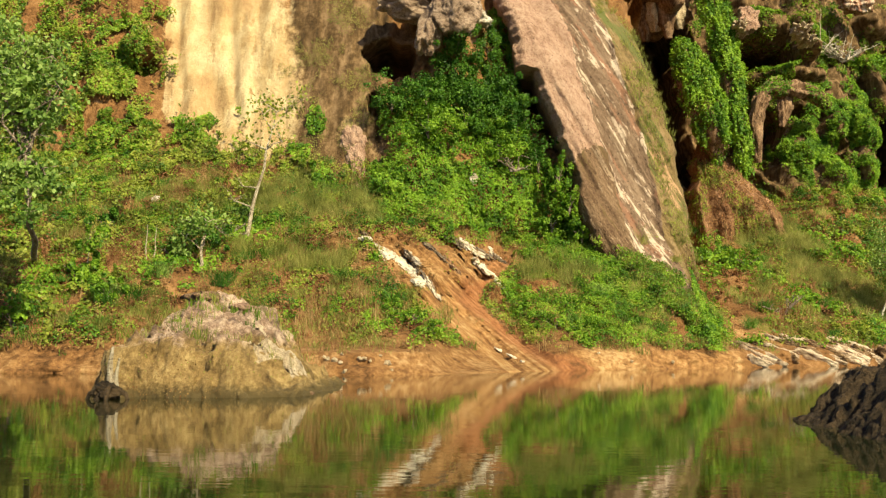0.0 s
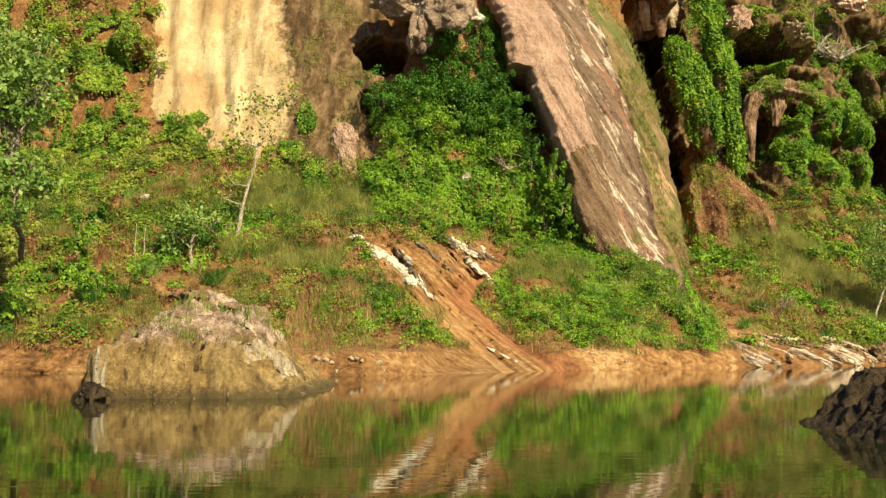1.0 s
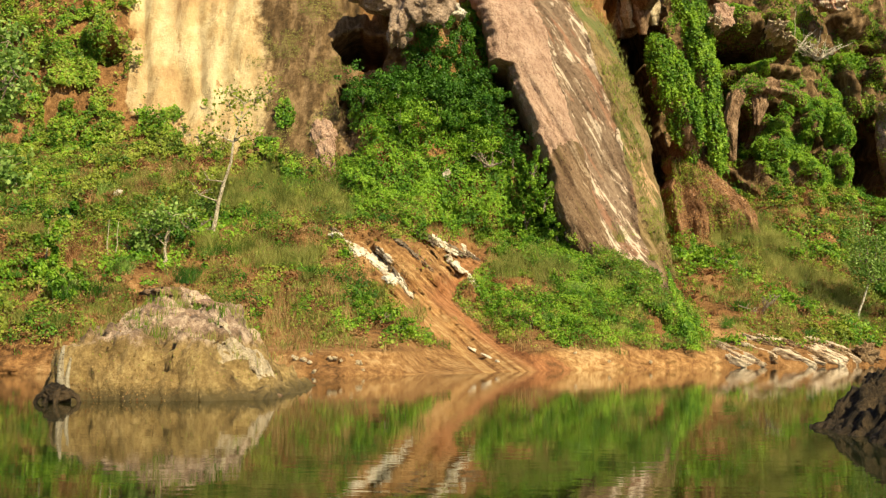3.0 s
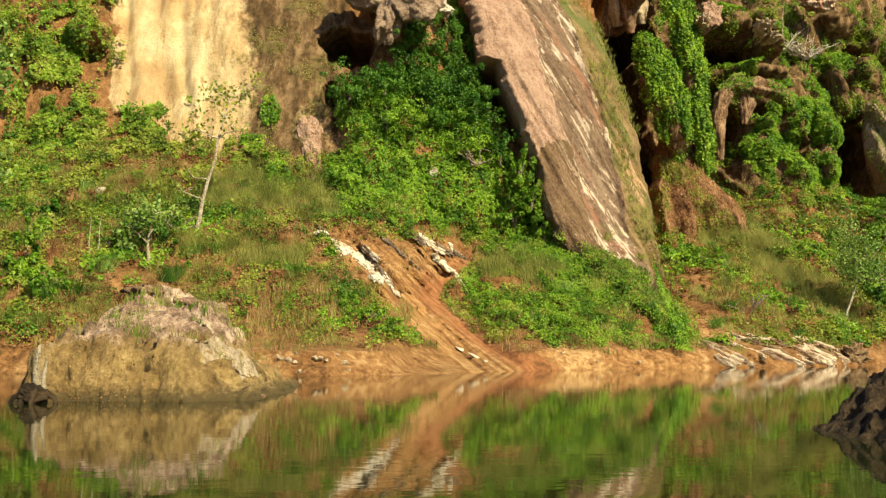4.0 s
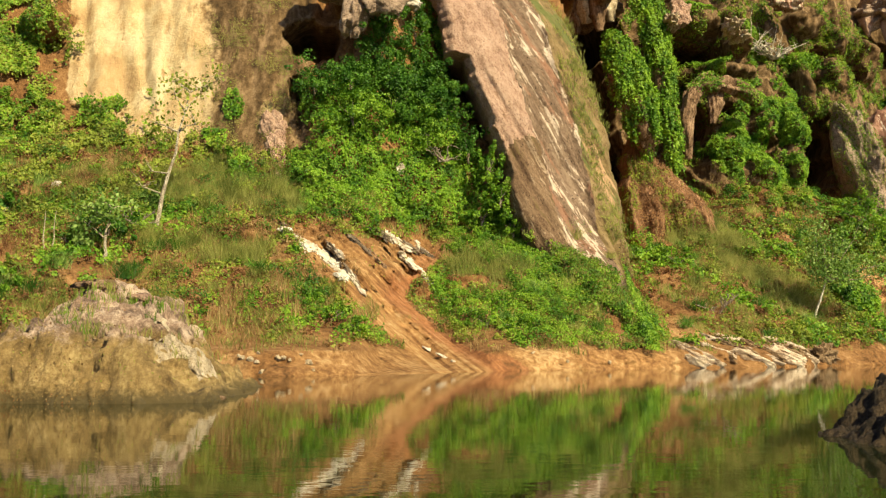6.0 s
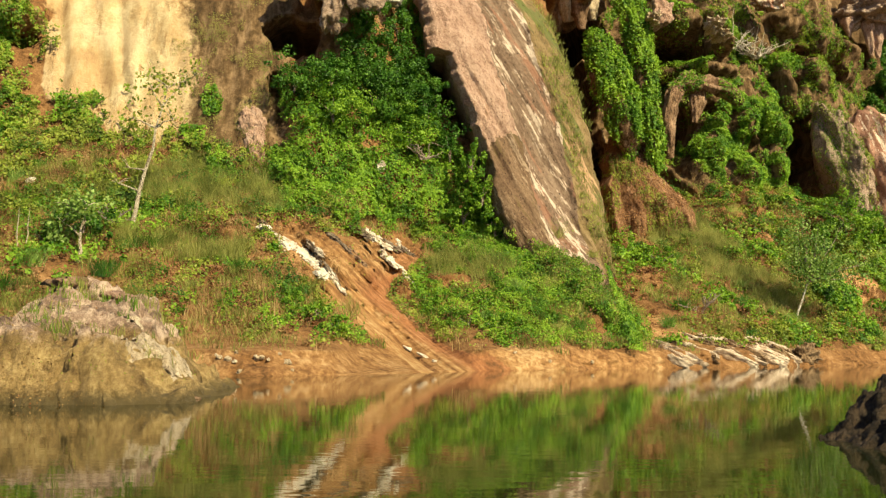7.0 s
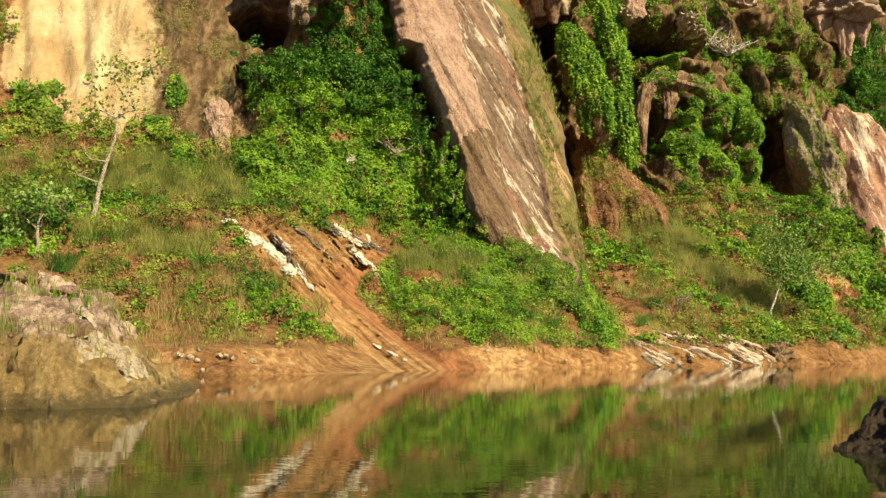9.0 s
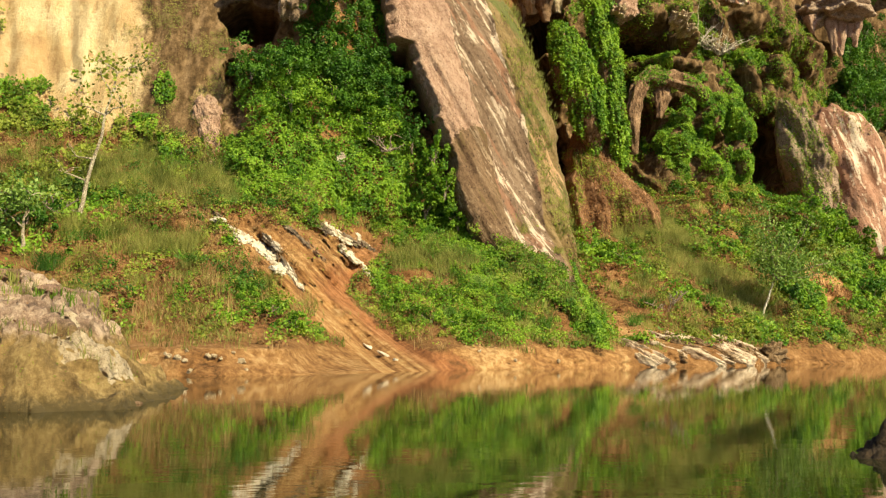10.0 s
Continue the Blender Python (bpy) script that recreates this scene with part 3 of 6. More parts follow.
RIB_R = [17.4, 17.9, 17.8, 17.5, 16.9, 16.2, 15.9, 15.8, 14.8, 13.2, 10.0]


RIB_FACE = []


def rib():
    """The long leaning flowstone rib: edges by height, swollen in the middle, hanging over on its left."""
    depth = [73.5, 73.0, 73.0, 75.3, 75.6, 76.4, 76.8, 76.9, 78.8, 83, 88]
    cols = 80
    z = np.concatenate([np.linspace(3.0, 20.6, 110), np.linspace(20.65, 21.5, 12), np.linspace(21.6, 30, 50), np.linspace(30.3, 40, 30)])
    rows = len(z)
    t = np.linspace(0, 1, cols)
    gz, gt = np.meshgrid(z, t, indexing="ij")
    lft, rgt = np.interp(gz, RIB_Z, RIB_L), np.interp(gz, RIB_Z, RIB_R)
    notch = 1.4 * smooth(21.0, 21.3, gz)
    lft = lft + notch + 0.14 * fbm(gz * 1.1, gz * 0, 3.0) + 0.12 * fbm(gz * 4.0, gz * 0, 9.0, 3)
    rgt = rgt + 0.2 * fbm(gz * 0.8, gz * 0, 33.0)
    x = lft + (rgt - lft) * gt - notch * np.clip(1 - gt / 0.34, 0, 1)
    across = x + 0.5 * gz
    y = np.interp(gz, RIB_Z, depth) + 3.0 * (gt - 0.3) ** 2 + 2.2 * gt
    on_slope = land(x, gz) - 0.9 * smooth(0.0, 0.15, gt) * smooth(0.0, 0.12, 1 - gt)
    y = y + (np.minimum(y, on_slope) - y) * (1 - smooth(8.5, 12.5, gz))
    y = y + 0.4 * fbm(across * 0.7, gz * 0.04, 31.0) + 0.13 * fbm(across * 2.6, gz * 0.15, 8.0) + 0.05 * fbm(across * 7, gz * 1.2, 18.0)
    step = 0.5 * smooth(0.33, 0.37, gt + 0.03 * fbm(gz * 0.7, gz * 0, 6.0)) - 0.35 * smooth(0.68, 0.73, gt + 0.03 * fbm(gz * 0.5, gz * 0, 7.0))
    y = y + step + 0.8 * (1 - smooth(0, 0.05, np.minimum(gt, 1 - gt)))
    front = np.stack([x, y, gz], -1)
    RIB_FACE.append((front, gt))
    ob = new("rock_rib")
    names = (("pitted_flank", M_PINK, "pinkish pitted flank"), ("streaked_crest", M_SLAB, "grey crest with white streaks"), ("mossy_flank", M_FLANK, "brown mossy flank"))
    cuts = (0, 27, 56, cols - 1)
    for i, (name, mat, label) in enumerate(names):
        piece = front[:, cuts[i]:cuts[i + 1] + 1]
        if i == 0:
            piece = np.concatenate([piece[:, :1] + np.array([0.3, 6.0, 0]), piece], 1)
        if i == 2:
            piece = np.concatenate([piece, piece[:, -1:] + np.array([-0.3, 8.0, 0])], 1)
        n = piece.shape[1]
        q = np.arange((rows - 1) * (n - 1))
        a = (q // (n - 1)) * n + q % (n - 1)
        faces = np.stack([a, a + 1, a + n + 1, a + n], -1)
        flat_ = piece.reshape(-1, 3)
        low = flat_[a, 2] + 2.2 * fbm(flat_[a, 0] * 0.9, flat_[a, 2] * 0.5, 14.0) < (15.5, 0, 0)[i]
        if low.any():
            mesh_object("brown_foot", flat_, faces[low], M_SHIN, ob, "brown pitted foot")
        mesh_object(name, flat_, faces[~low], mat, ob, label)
    return tagged(ob, "long leaning pinkish flowstone rib with pale streaks against the cliff", "rock")


rib()


def mound(name, xs, ys, height, mat, label, category, least=-0.35, parent=None, rugged=0.13, band=None, patch=None):
    """A rock that rises from the water, by its height over the plan."""
    gx, gy = np.meshgrid(xs, ys)
    gz = height(gx, gy)
    n = len(xs)
    i, j = np.meshgrid(np.arange(n - 1), np.arange(len(ys) - 1))
    a = (j * n + i).ravel()
    faces = np.stack([a, a + 1, a + n + 1, a + n], -1)
    ok = gz.reshape(-1)[faces].max(1) > least
    if band:
        lift = gz + 0.35 * fbm(gx * 1.2, gy * 0.8, 12.0)
        mean = lift.reshape(-1)[faces].mean(1)
        ok &= (mean >= band[0]) & (mean < band[1])
    if patch:
        ok &= patch(gx.reshape(-1)[a], gy.reshape(-1)[a])
    verts = np.stack([gx, gy, gz], -1).reshape(-1, 3)
    v = verts.copy()
    for k in range(3):
        verts[:, k] += rugged * (fbm(v[:, 0] * 2.2 + 31 * k, v[:, 1] * 2.2, v[:, 2] * 2.2 + 7 * k, 4) + 0.5 * vnoise(v[:, 0] * 9, v[:, 1] * 9 + 13 * k, v[:, 2] * 9))
    used = np.unique(faces[ok])
    index = np.zeros(len(verts), int)
    index[used] = np.arange(len(used))
    ob = mesh_object(name, verts[used], index[faces[ok]], mat, parent)
    return tagged(ob, label, category) if category else ob


def isle_height(x, y):
    wob = 0.35 * fbm(x * 1.1, y * 0.7, 4.0)
    front = 26.0 + 0.12 * (x + 6) ** 2 * 0.5 + 0.5 * vnoise(x * 0.9, 3.0)
    brow = np.interp(x, [-9.0, -8.5, -8.1, -7.2, -6, -5, -4.3, -3.7, -3.1, -1.8], [-0.9, 0.6, 1.1, 1.25, 1.3, 1.2, 0.85, 0.3, -0.1, -0.6])
    crest = np.interp(x, [-9.5, -8.8, -8.0, -7.2, -6.2, -5.4, -4.6, -3.4], [0, 0.5, 1.0, 1.35, 1.25, 0.95, 0.4, -0.2])
    z = brow * smooth(0, 0.9, y - front + wob * 0.6) + crest * smooth(27.2, 33, y)
    z = z + (0.3 * fbm(x * 1.3, y * 0.9, 8.0) - 0.25 * np.abs(vnoise(x * 2.1, y * 1.5, 3.0)) + 0.1 * fbm(x * 5, y * 4, 9.0)) * smooth(0, 0.6, y - front)
    return z * (1 - smooth(34.5, 38, y)) - 0.5 * (1 - smooth(0, 0.9, y - front + wob * 0.6)) - 0.5 * smooth(36, 38, y)


def near_height(x, y):
    edge = 5.92 + np.where(y > 18.4, 0.75 * (y - 18.4), -0.08 * (18.4 - y)) + 0.12 * vnoise(y * 1.3, 2.0)
    u = x - edge
    z = 0.6 * u + 0.3 * fbm(x * 1.2, y * 1.2, 2.0) * smooth(0, 0.8, u) + 0.13 * fbm(x * 4.5, y * 4.5, 5.0) * smooth(-0.1, 0.3, u) + 0.05 * fbm(x * 13, y * 13, 6.0)
    return np.minimum(z, 1.9 + 0.2 * z)


isle = new("rock_islet")
for name, band, label in (("foot", (-9, 1.25), "ochre stained foot"), ("cap", (1.25, 9), "grey weathered cap")):
    part_ = mound(name, np.arange(-9.6, -1.0, 0.06), np.arange(25.0, 38.2, 0.08), isle_height, M_ISLE, "", "", parent=isle, band=band)
    part_["label"] = label
tagged(isle, "low ochre rock islet with a grey weathered top", "rock")
near = mound("boulder", np.arange(5.0, 11.5, 0.04), np.arange(12.5, 22.5, 0.05), near_height, M_DARK, "dark wet jagged boulder sloping into the river", "boulder", rugged=0.05)


def isle_spot(x, y):
    return (x, y, float(isle_height(np.array([x]), np.array([y]))[0]))




def crust_patch(x, y):
    """Where the pale crust lies on the islet's right slope."""
    u, v = (x + 4.2 - 0.1 * (y - 29)) / 0.95, (y - 29.2) / 2.3
    return np.sqrt(u * u + v * v) + 0.6 * fbm(x * 1.9, y * 1.6, 7.0) < 0.72


crust = mound("crust", np.arange(-7.0, -1.6, 0.06), np.arange(25.6, 33.0, 0.08), lambda x, y: isle_height(x, y) + 0.035, M_CRUST, "", "", least=0.55, parent=isle, patch=crust_patch)
crust["label"] = "pale limestone crust"
for i, (x, y, s) in enumerate([(-7.2, 32.8, 0.45), (-5.9, 32.4, 0.35), (-6.9, 31.4, 0.3), (-5.3, 28.0, 0.22), (-3.6, 28.9, 0.2)]):
    a, b, c = isle_spot(x, y)
    tagged(lump("stone", (a, b, c + 0.05), (s * 1.3, s * 0.9, s * 0.4), M_PINK if i % 2 else M_TUFA, 20 + i, 0.35, 3, (0, 0, 40 * i)), "weathered grey stone on top of the islet", "stone", "stones on the islet")


def tube(name, path, radii, mat, seed=0, rough=0.3, sides=36, rings=70, parent=None, flute=3.0):
    """A rough rock pillar along a path."""
    path, radii = np.array(path, float), np.array(radii, float)
    t = np.linspace(0, 1, rings)
    k = np.linspace(0, 1, len(path))
    p = np.stack([np.interp(t, k, path[:, i]) for i in range(3)], -1)
    for _ in range(6):
        p[1:-1] = (p[:-2] + 2 * p[1:-1] + p[2:]) / 4
    r = np.interp(t, k, radii)
    d = np.gradient(p, axis=0)
    d /= np.linalg.norm(d, axis=1, keepdims=True)
    s = np.cross(d, np.array([0.1, 1.0, 0.05]))
    s /= np.linalg.norm(s, axis=1, keepdims=True)
    u = np.cross(s, d)
    a = np.linspace(0, 2 * np.pi, sides, endpoint=False)
    ca, sa = np.cos(a)[None, :, None], np.sin(a)[None, :, None]
    ring = s[:, None] * ca + u[:, None] * sa
    ln = (t * np.sum(np.linalg.norm(np.diff(path, axis=0), axis=1)))[:, None]
    f = 1 + rough * fbm(np.cos(a)[None] * flute * 0.6 + seed * 7.1, np.sin(a)[None] * flute * 0.6, ln * 0.45) + rough * 0.5 * fbm(np.cos(a)[None] * flute + seed, np.sin(a)[None] * flute, ln * 1.3)
    verts = p[:, None] + ring * (r[:, None] * f)[:, :, None]
    q = np.arange((rings - 1) * sides)
    i, j = q // sides, q % sides
    faces = np.stack([i * sides + j, i * sides + (j + 1) % sides, (i + 1) * sides + (j + 1) % sides, (i + 1) * sides + j], -1)
    return mesh_object(name, verts.reshape(-1, 3), faces, mat, parent)


# ---- the damp grotto on the right: pillars, arch, overhangs ----
knob = tagged(lump("tufa_boulder", (28.9, 101.6, 32.0), (1.0, 1.1, 1.5), M_PINK, 22, 0.35, 5, (0, 15, 0)), "pale knob of limestone beside the hollow", "rock")
for i, (c, w) in enumerate([((27.6, 100.6, 30.9), 0.6), ((33.4, 100.4, 30.6), 0.7), ((34.2, 100.8, 29.8), 0.5)]):
    tagged(lump("rock_outcrop", c, (w * 1.1, 1.6, w), M_CRUST, 150 + i, 0.5, 5, (0, 20 * i, 0), freq=2.0), "pale broken stone on the brow of the hollow", "rock", "brow stones")
arch = new("rock_arch")
tube("pillar", [(30.7, 101.9, 25.2), (29.7, 101.4, 24.4), (29.2, 101.2, 22.6), (29.2, 101.3, 20.8), (29.6, 102.4, 18.6)], [0.6, 0.7, 0.65, 0.6, 0.4], M_TUFA, 5, 0.4, parent=arch)
tube("span", [(29.6, 101.7, 24.7), (30.9, 101.4, 25.4), (32.8, 101.3, 25.3), (34.6, 101.5, 24.9), (36.6, 102.6, 24.0)], [0.5, 0.65, 0.7, 0.6, 0.4], M_TUFA, 6, 0.5, parent=arch)
tube("stalactite", [(32.4, 101.9, 25.0), (32.2, 101.7, 23.6), (31.9, 101.8, 21.8)], [0.7, 0.6, 0.25], M_TUFA, 7, 0.5, parent=arch)
tagged(arch, "brown tufa arch with stalactites over a dark niche", "rock arch")
# two leaning pillars, and the streaked buttress below them
columns = []
for i, (path, radii) in enumerate([([(22.6, 103.0, 30.2), (22.9, 101.5, 28.4), (23.9, 101.0, 25.2), (25.1, 101.0, 21.4), (25.9, 102.2, 18.6)], [0.5, 1.3, 1.75, 1.4, 0.5]),
                                   ([(24.9, 104.0, 38.0), (25.9, 101.9, 32.5), (26.9, 101.3, 26.8), (27.8, 101.2, 20.6), (28.2, 102.0, 17.4)], [1.0, 1.15, 1.05, 0.85, 0.4])]):
    columns.append(tagged(tube("rock_column", path, radii, M_TUFA, 61 + i, 0.22), "leaning tufa column draped with green creeper", "rock column", "grotto columns"))


def rock_apron():
    """The streaked apron that fans out from the columns' feet to the slope."""
    z, u = np.meshgrid(np.linspace(10.2, 21.2, 70), np.linspace(0, 1, 90), indexing="ij")
    lft, rgt = np.interp(z, [10, 15, 21.2], [22.0, 23.2, 24.6]), np.interp(z, [10, 13, 16, 21.2], [31.0, 30.0, 28.8, 26.8])
    x = lft + (rgt - lft) * u + 0.3 * fbm(z * 0.7, u * 2, 4.0)
    foot_y = surface(x, np.full_like(x, 10.6))
    k = smooth(0, 1, (z - 10.4) / 10.4)
    y = foot_y * (1 - k) + 103.4 * k - 1.3 * np.sin(np.pi * u) * np.sin(np.pi * np.clip((z - 9.5) / 12, 0, 1))
    y = y + 0.45 * fbm(u * 5, z * 0.14, 3.0) + 0.35 * np.abs(fbm(u * 9, z * 0.25, 5.0)) + 0.12 * fbm(x * 2, z * 1.5, 8.0) + 2.5 * (1 - smooth(0, 0.06, np.minimum(u, 1 - u)))
    n = z.shape[1]
    q = np.arange((z.shape[0] - 1) * (n - 1))
    a = (q // (n - 1)) * n + q % (n - 1)
    ob = new("rock_buttress")
    verts, faces = np.stack([x, y, z], -1).reshape(-1, 3), np.stack([a, a + 1, a + n + 1, a + n], -1)
    cut = u.ravel()[a] + 0.08 * fbm(z.ravel()[a] * 0.5, u.ravel()[a] * 2, 2.0)
    for lo, hi in ((-1, 0.36), (0.36, 0.68), (0.68, 2)):
        mesh_object("ridge", verts, faces[(cut >= lo) & (cut < hi)], M_FAN, ob)
    return ob


buttress = rock_apron()
tagged(buttress, "rust brown streaked buttress fanning out below the grotto", "rock")
over_a = new("rock_overhang")
lump("roof", (21.2, 107.6, 34.6), (3.2, 6.4, 1.9), M_TUFA, 131, 0.35, 5, parent=over_a)
for i, (x, y, z, d) in enumerate([(20.2, 103.2, 33.6, 2.2), (21.4, 102.8, 33.4, 2.8), (22.6, 103.4, 33.6, 1.9), (19.4, 104.0, 33.6, 3.0)]):
    tube("stalactite", [(x, y, z + 0.6), (x + 0.1, y, z - d * 0.5), (x + 0.2, y + 0.1, z - d)], [0.8, 0.7, 0.3], M_TUFA if i % 2 else M_CRUST, 132 + i, 0.55, 20, 30, over_a)
tagged(over_a, "brown tufa overhang with pale stubs over the dark gap", "rock")
tagged(lump("rock_outcrop", (41.2, 107.0, 35.2), (2.0, 1.6, 1.1), M_RED, 140, 0.35, 5, (0, 12, 0), freq=1.8), "red rock face showing high on the cliff", "rock")
over_b = new("rock_overhang")
lump("roof", (58.0, 120.4, 38.6), (3.4, 3.6, 2.0), M_BROW, 27, 0.5, 6, parent=over_b)
for i, (x, z, d) in enumerate([(55.4, 37.2, 1.6), (57.9, 37.0, 3.4), (58.7, 37.2, 3.8), (60.4, 37.0, 2.6), (59.7, 37.3, 1.8)]):
    tube("stalactite", [(x, 119.6, z + 0.5), (x + 0.1, 119.4, z - d * 0.5), (x + 0.15, 119.4, z - d)], [0.7, 0.5, 0.2], M_PINK, 30 + i, 0.5, 20, 30, over_b)
tagged(over_b, "brown overhang with hanging stalactites high on the cliff", "rock")

def banded_boulder():
    ob = new("boulder")
    lump("shoulder", (48.4, 106.6, 17.8), (2.3, 3.8, 6.6), M_BROW, 5, 0.28, 6, (0, -8, 0), parent=ob, label="brown mossy shoulder")
    def full_foot(co):
        low = np.clip(-co[:, 2] / 8.2, 0, 1)
        co[:, 1] = np.where(co[:, 1] < 0, co[:, 1] - 5.0 * low, co[:, 1])
        co[:, 0] = co[:, 0] * (1 + 0.7 * low)
        return co
    lump("banded_face", (53.0, 107.6, 16.8), (3.9, 4.4, 8.2), M_RED, 6, 0.14, 6, (0, -16, 0), parent=ob, label="red face with white bands", squash=full_foot)
    return tagged(ob, "huge leaning boulder with a red and white banded face", "boulder")


block = banded_boulder()

# ---- rocks of the middle: the mass beside the cave, the pale nose, white ledges in the gully ----
crown = tagged(lump("rock_outcrop", spot(2.4, 25.4, 0.2), (1.3, 1.0, 0.6), M_WHITE, 53, 0.45, 5, (0, 10, 0)), "pale broken rock on the brow of the cliff", "rock")
for i, (c, size, tilt) in enumerate([((-0.9, 76.0, 23.6), (0.9, 1.2, 1.9), 22), ((-2.4, 76.9, 25.6), (2.3, 1.3, 1.1), 6), ((0.9, 75.5, 25.0), (1.9, 1.3, 1.9), 14), ((-0.6, 76.3, 27.2), (2.6, 1.4, 1.5), 4)]):
    tagged(lump("rock_outcrop", c, size, M_BROW, 61 + i, 0.24, 6, (0, tilt, 0), freq=1.7), "rough pitted greyish rock round the mouth of the cave", "rock", "cave brow")
for i, (x, z, w, h) in enumerate([(-6.3, 15.6, 0.85, 1.1), (-6.0, 13.9, 0.6, 1.3), (-5.8, 12.2, 0.45, 1.1)]):
    tagged(lump("rock_outcrop", spot(x, z, -0.05), (w, 0.32, h), M_PINK, 63 + i, 0.35, 5, (0, -8, 0), freq=2.2), "pale worn flowstone showing through the brown slope", "rock", "flowstone on the slope")
tagged(lump("stone", spot(2.1, 12.8, 0.3), (0.3, 0.3, 0.5), M_WHITE, 56, 0.35, 4), "white stone among the creeper", "stone")
tagged(lump("stone", spot(-18.0, 10.4, 0.3), (0.38, 0.35, 0.32), M_WHITE, 57, 0.2, 4), "round pale stone on the bank", "stone")


def bar(x0, z0, x1, z1, wide, mat, seed, name, label, group, out=0.05, thick=0.28, rough=0.42, box=0.0):
    """A long ledge of rock lying down the slope between two places."""
    a, b = Vector(spot(x0, z0, out)), Vector(spot(x1, z1, out))
    bm = bmesh.new()
    bmesh.ops.create_icosphere(bm, subdivisions=5, radius=1.0)
    co = np.array([v.co[:] for v in bm.verts])
    faces = np.array([[v.index for v in f.verts] for f in bm.faces])
    bm.free()
    s = seed * 3.3
    co = co * (1 - box) + box * co / (np.sum(np.abs(co) ** 6, 1, keepdims=True) ** (1 / 6))
    half = (b - a).length / 2
    r = 1 + rough * fbm(co[:, 0] * (half + 0.6) * 1.3 + s, co[:, 1] * 1.6, co[:, 2] * 2.0 + s, 4, 0.65)
    co = co * r[:, None] * np.array([half, thick, wide])
    dirn = np.array((b - a).normalized())
    xm, zm = np.array([(x0 + x1) / 2]), np.array([(z0 + z1) / 2])
    dep = np.array([float((land(xm + 0.4, zm) - land(xm - 0.4, zm))[0] / 0.8), -1.0, float((land(xm, zm + 0.3) - land(xm, zm - 0.3))[0] / 0.6)])
    dep -= dirn * (dep @ dirn)
    dep /= np.linalg.norm(dep)
    up = np.cross(dirn, dep)
    co = co[:, :1] * dirn + co[:, 1:2] * dep + co[:, 2:] * up + np.array((a + b) / 2)
    return tagged(mesh_object(name, co, faces, mat), label, "rock", group)


for i, (x0, z0, x1, z1, w, mat) in enumerate([(-4.9, 7.9, -3.1, 6.9, 0.4, M_CREAM), (-3.5, 7.0, -1.7, 5.6, 0.6, M_CREAM), (-2.3, 5.9, -1.2, 4.6, 0.28, M_CREAM), (-2.3, 7.0, -0.9, 5.4, 0.24, M_GREY), (-1.7, 6.4, -0.4, 4.2, 0.4, M_GREY),
                                              (-1.5, 5.8, -0.2, 3.8, 0.16, M_CREAM), (-2.2, 6.9, -1.4, 6.2, 0.14, M_CREAM), (-6.6, 9.2, -4.8, 8.1, 0.25, M_GREY), (0.6, 8.2, 3.4, 7.0, 0.5, M_GREY), (1.2, 8.0, 2.6, 7.3, 0.36, M_CREAM),
                                              (2.0, 6.9, 2.7, 6.2, 0.26, M_CREAM), (2.5, 6.4, 3.8, 5.1, 0.14, M_CREAM), (3.0, 7.9, 3.8, 7.2, 0.16, M_CREAM), (3.4, 7.6, 4.8, 6.2, 0.22, M_GREY), (-1.2, 7.8, 0.2, 6.6, 0.3, M_GREY), (0.0, 6.9, 1.2, 5.6, 0.2, M_TUFA)]):
    pick = random.Random(200 + i)
    n = 3 if mat is M_CREAM else 2
    for q in range(n):
        a, b = q / n - 0.06, (q + 1) / n + pick.uniform(-0.08, 0.12)
        sx, sz = pick.uniform(-0.12, 0.12), pick.uniform(-0.1, 0.1)
        bar(x0 + (x1 - x0) * a + sx, z0 + (z1 - z0) * a + sz, x0 + (x1 - x0) * b + sx, z0 + (z1 - z0) * b + sz, w * (pick.uniform(0.6, 1.15) if mat is M_CREAM else pick.uniform(0.35, 0.7)), mat, 10 * i + q, "rock_ledge",
            "white limestone ledge in the orange gully" if mat is M_CREAM else "dark grey rock ledge in the orange gully", "gully ledges", 0.1 if mat is M_CREAM else 0.0, 0.14, 0.55, 0.3)
for i, (x, z, w) in enumerate([(3.15, 1.0, 0.36), (3.75, 0.66, 0.42), (4.2, 0.42, 0.2)]):
    tagged(lump("stone", spot(x, z, 0.03), (w, 0.14, 0.07), M_CREAM, 40 + i, 0.5, 4, (0, 28, -35)), "thin pale stone set in the clay of the gully", "stone", "gully stones")
for i, (x0, z0, x1, z1, w) in enumerate([(17.9, 1.35, 19.2, 0.3, 0.07), (18.6, 1.3, 19.8, 0.4, 0.08), (18.2, 0.6, 19.0, 0.1, 0.12), (20.0, 1.3, 21.4, 0.6, 0.1), (21.2, 1.75, 24.6, 0.35, 0.16), (22.3, 1.8, 25.6, 0.6, 0.14),
                                         (22.0, 1.0, 24.0, 0.2, 0.14), (23.2, 1.6, 26.2, 0.4, 0.2), (24.5, 1.2, 26.8, 0.15, 0.2), (25.6, 1.25, 27.4, 0.3, 0.22), (27.0, 1.4, 28.6, 0.2, 0.2), (26.0, 1.7, 27.8, 1.0, 0.12), (19.2, 0.5, 20.4, 0.1, 0.1)]):
    bar(x0, z0, x1 + 0.4, z1 - 0.08, w * 0.62, M_SLATE, 60 + i, "rock_slab", "pale slanting rock slab at the water's edge", "slanting slabs", 0.2, 0.3, 0.25, 0.7)
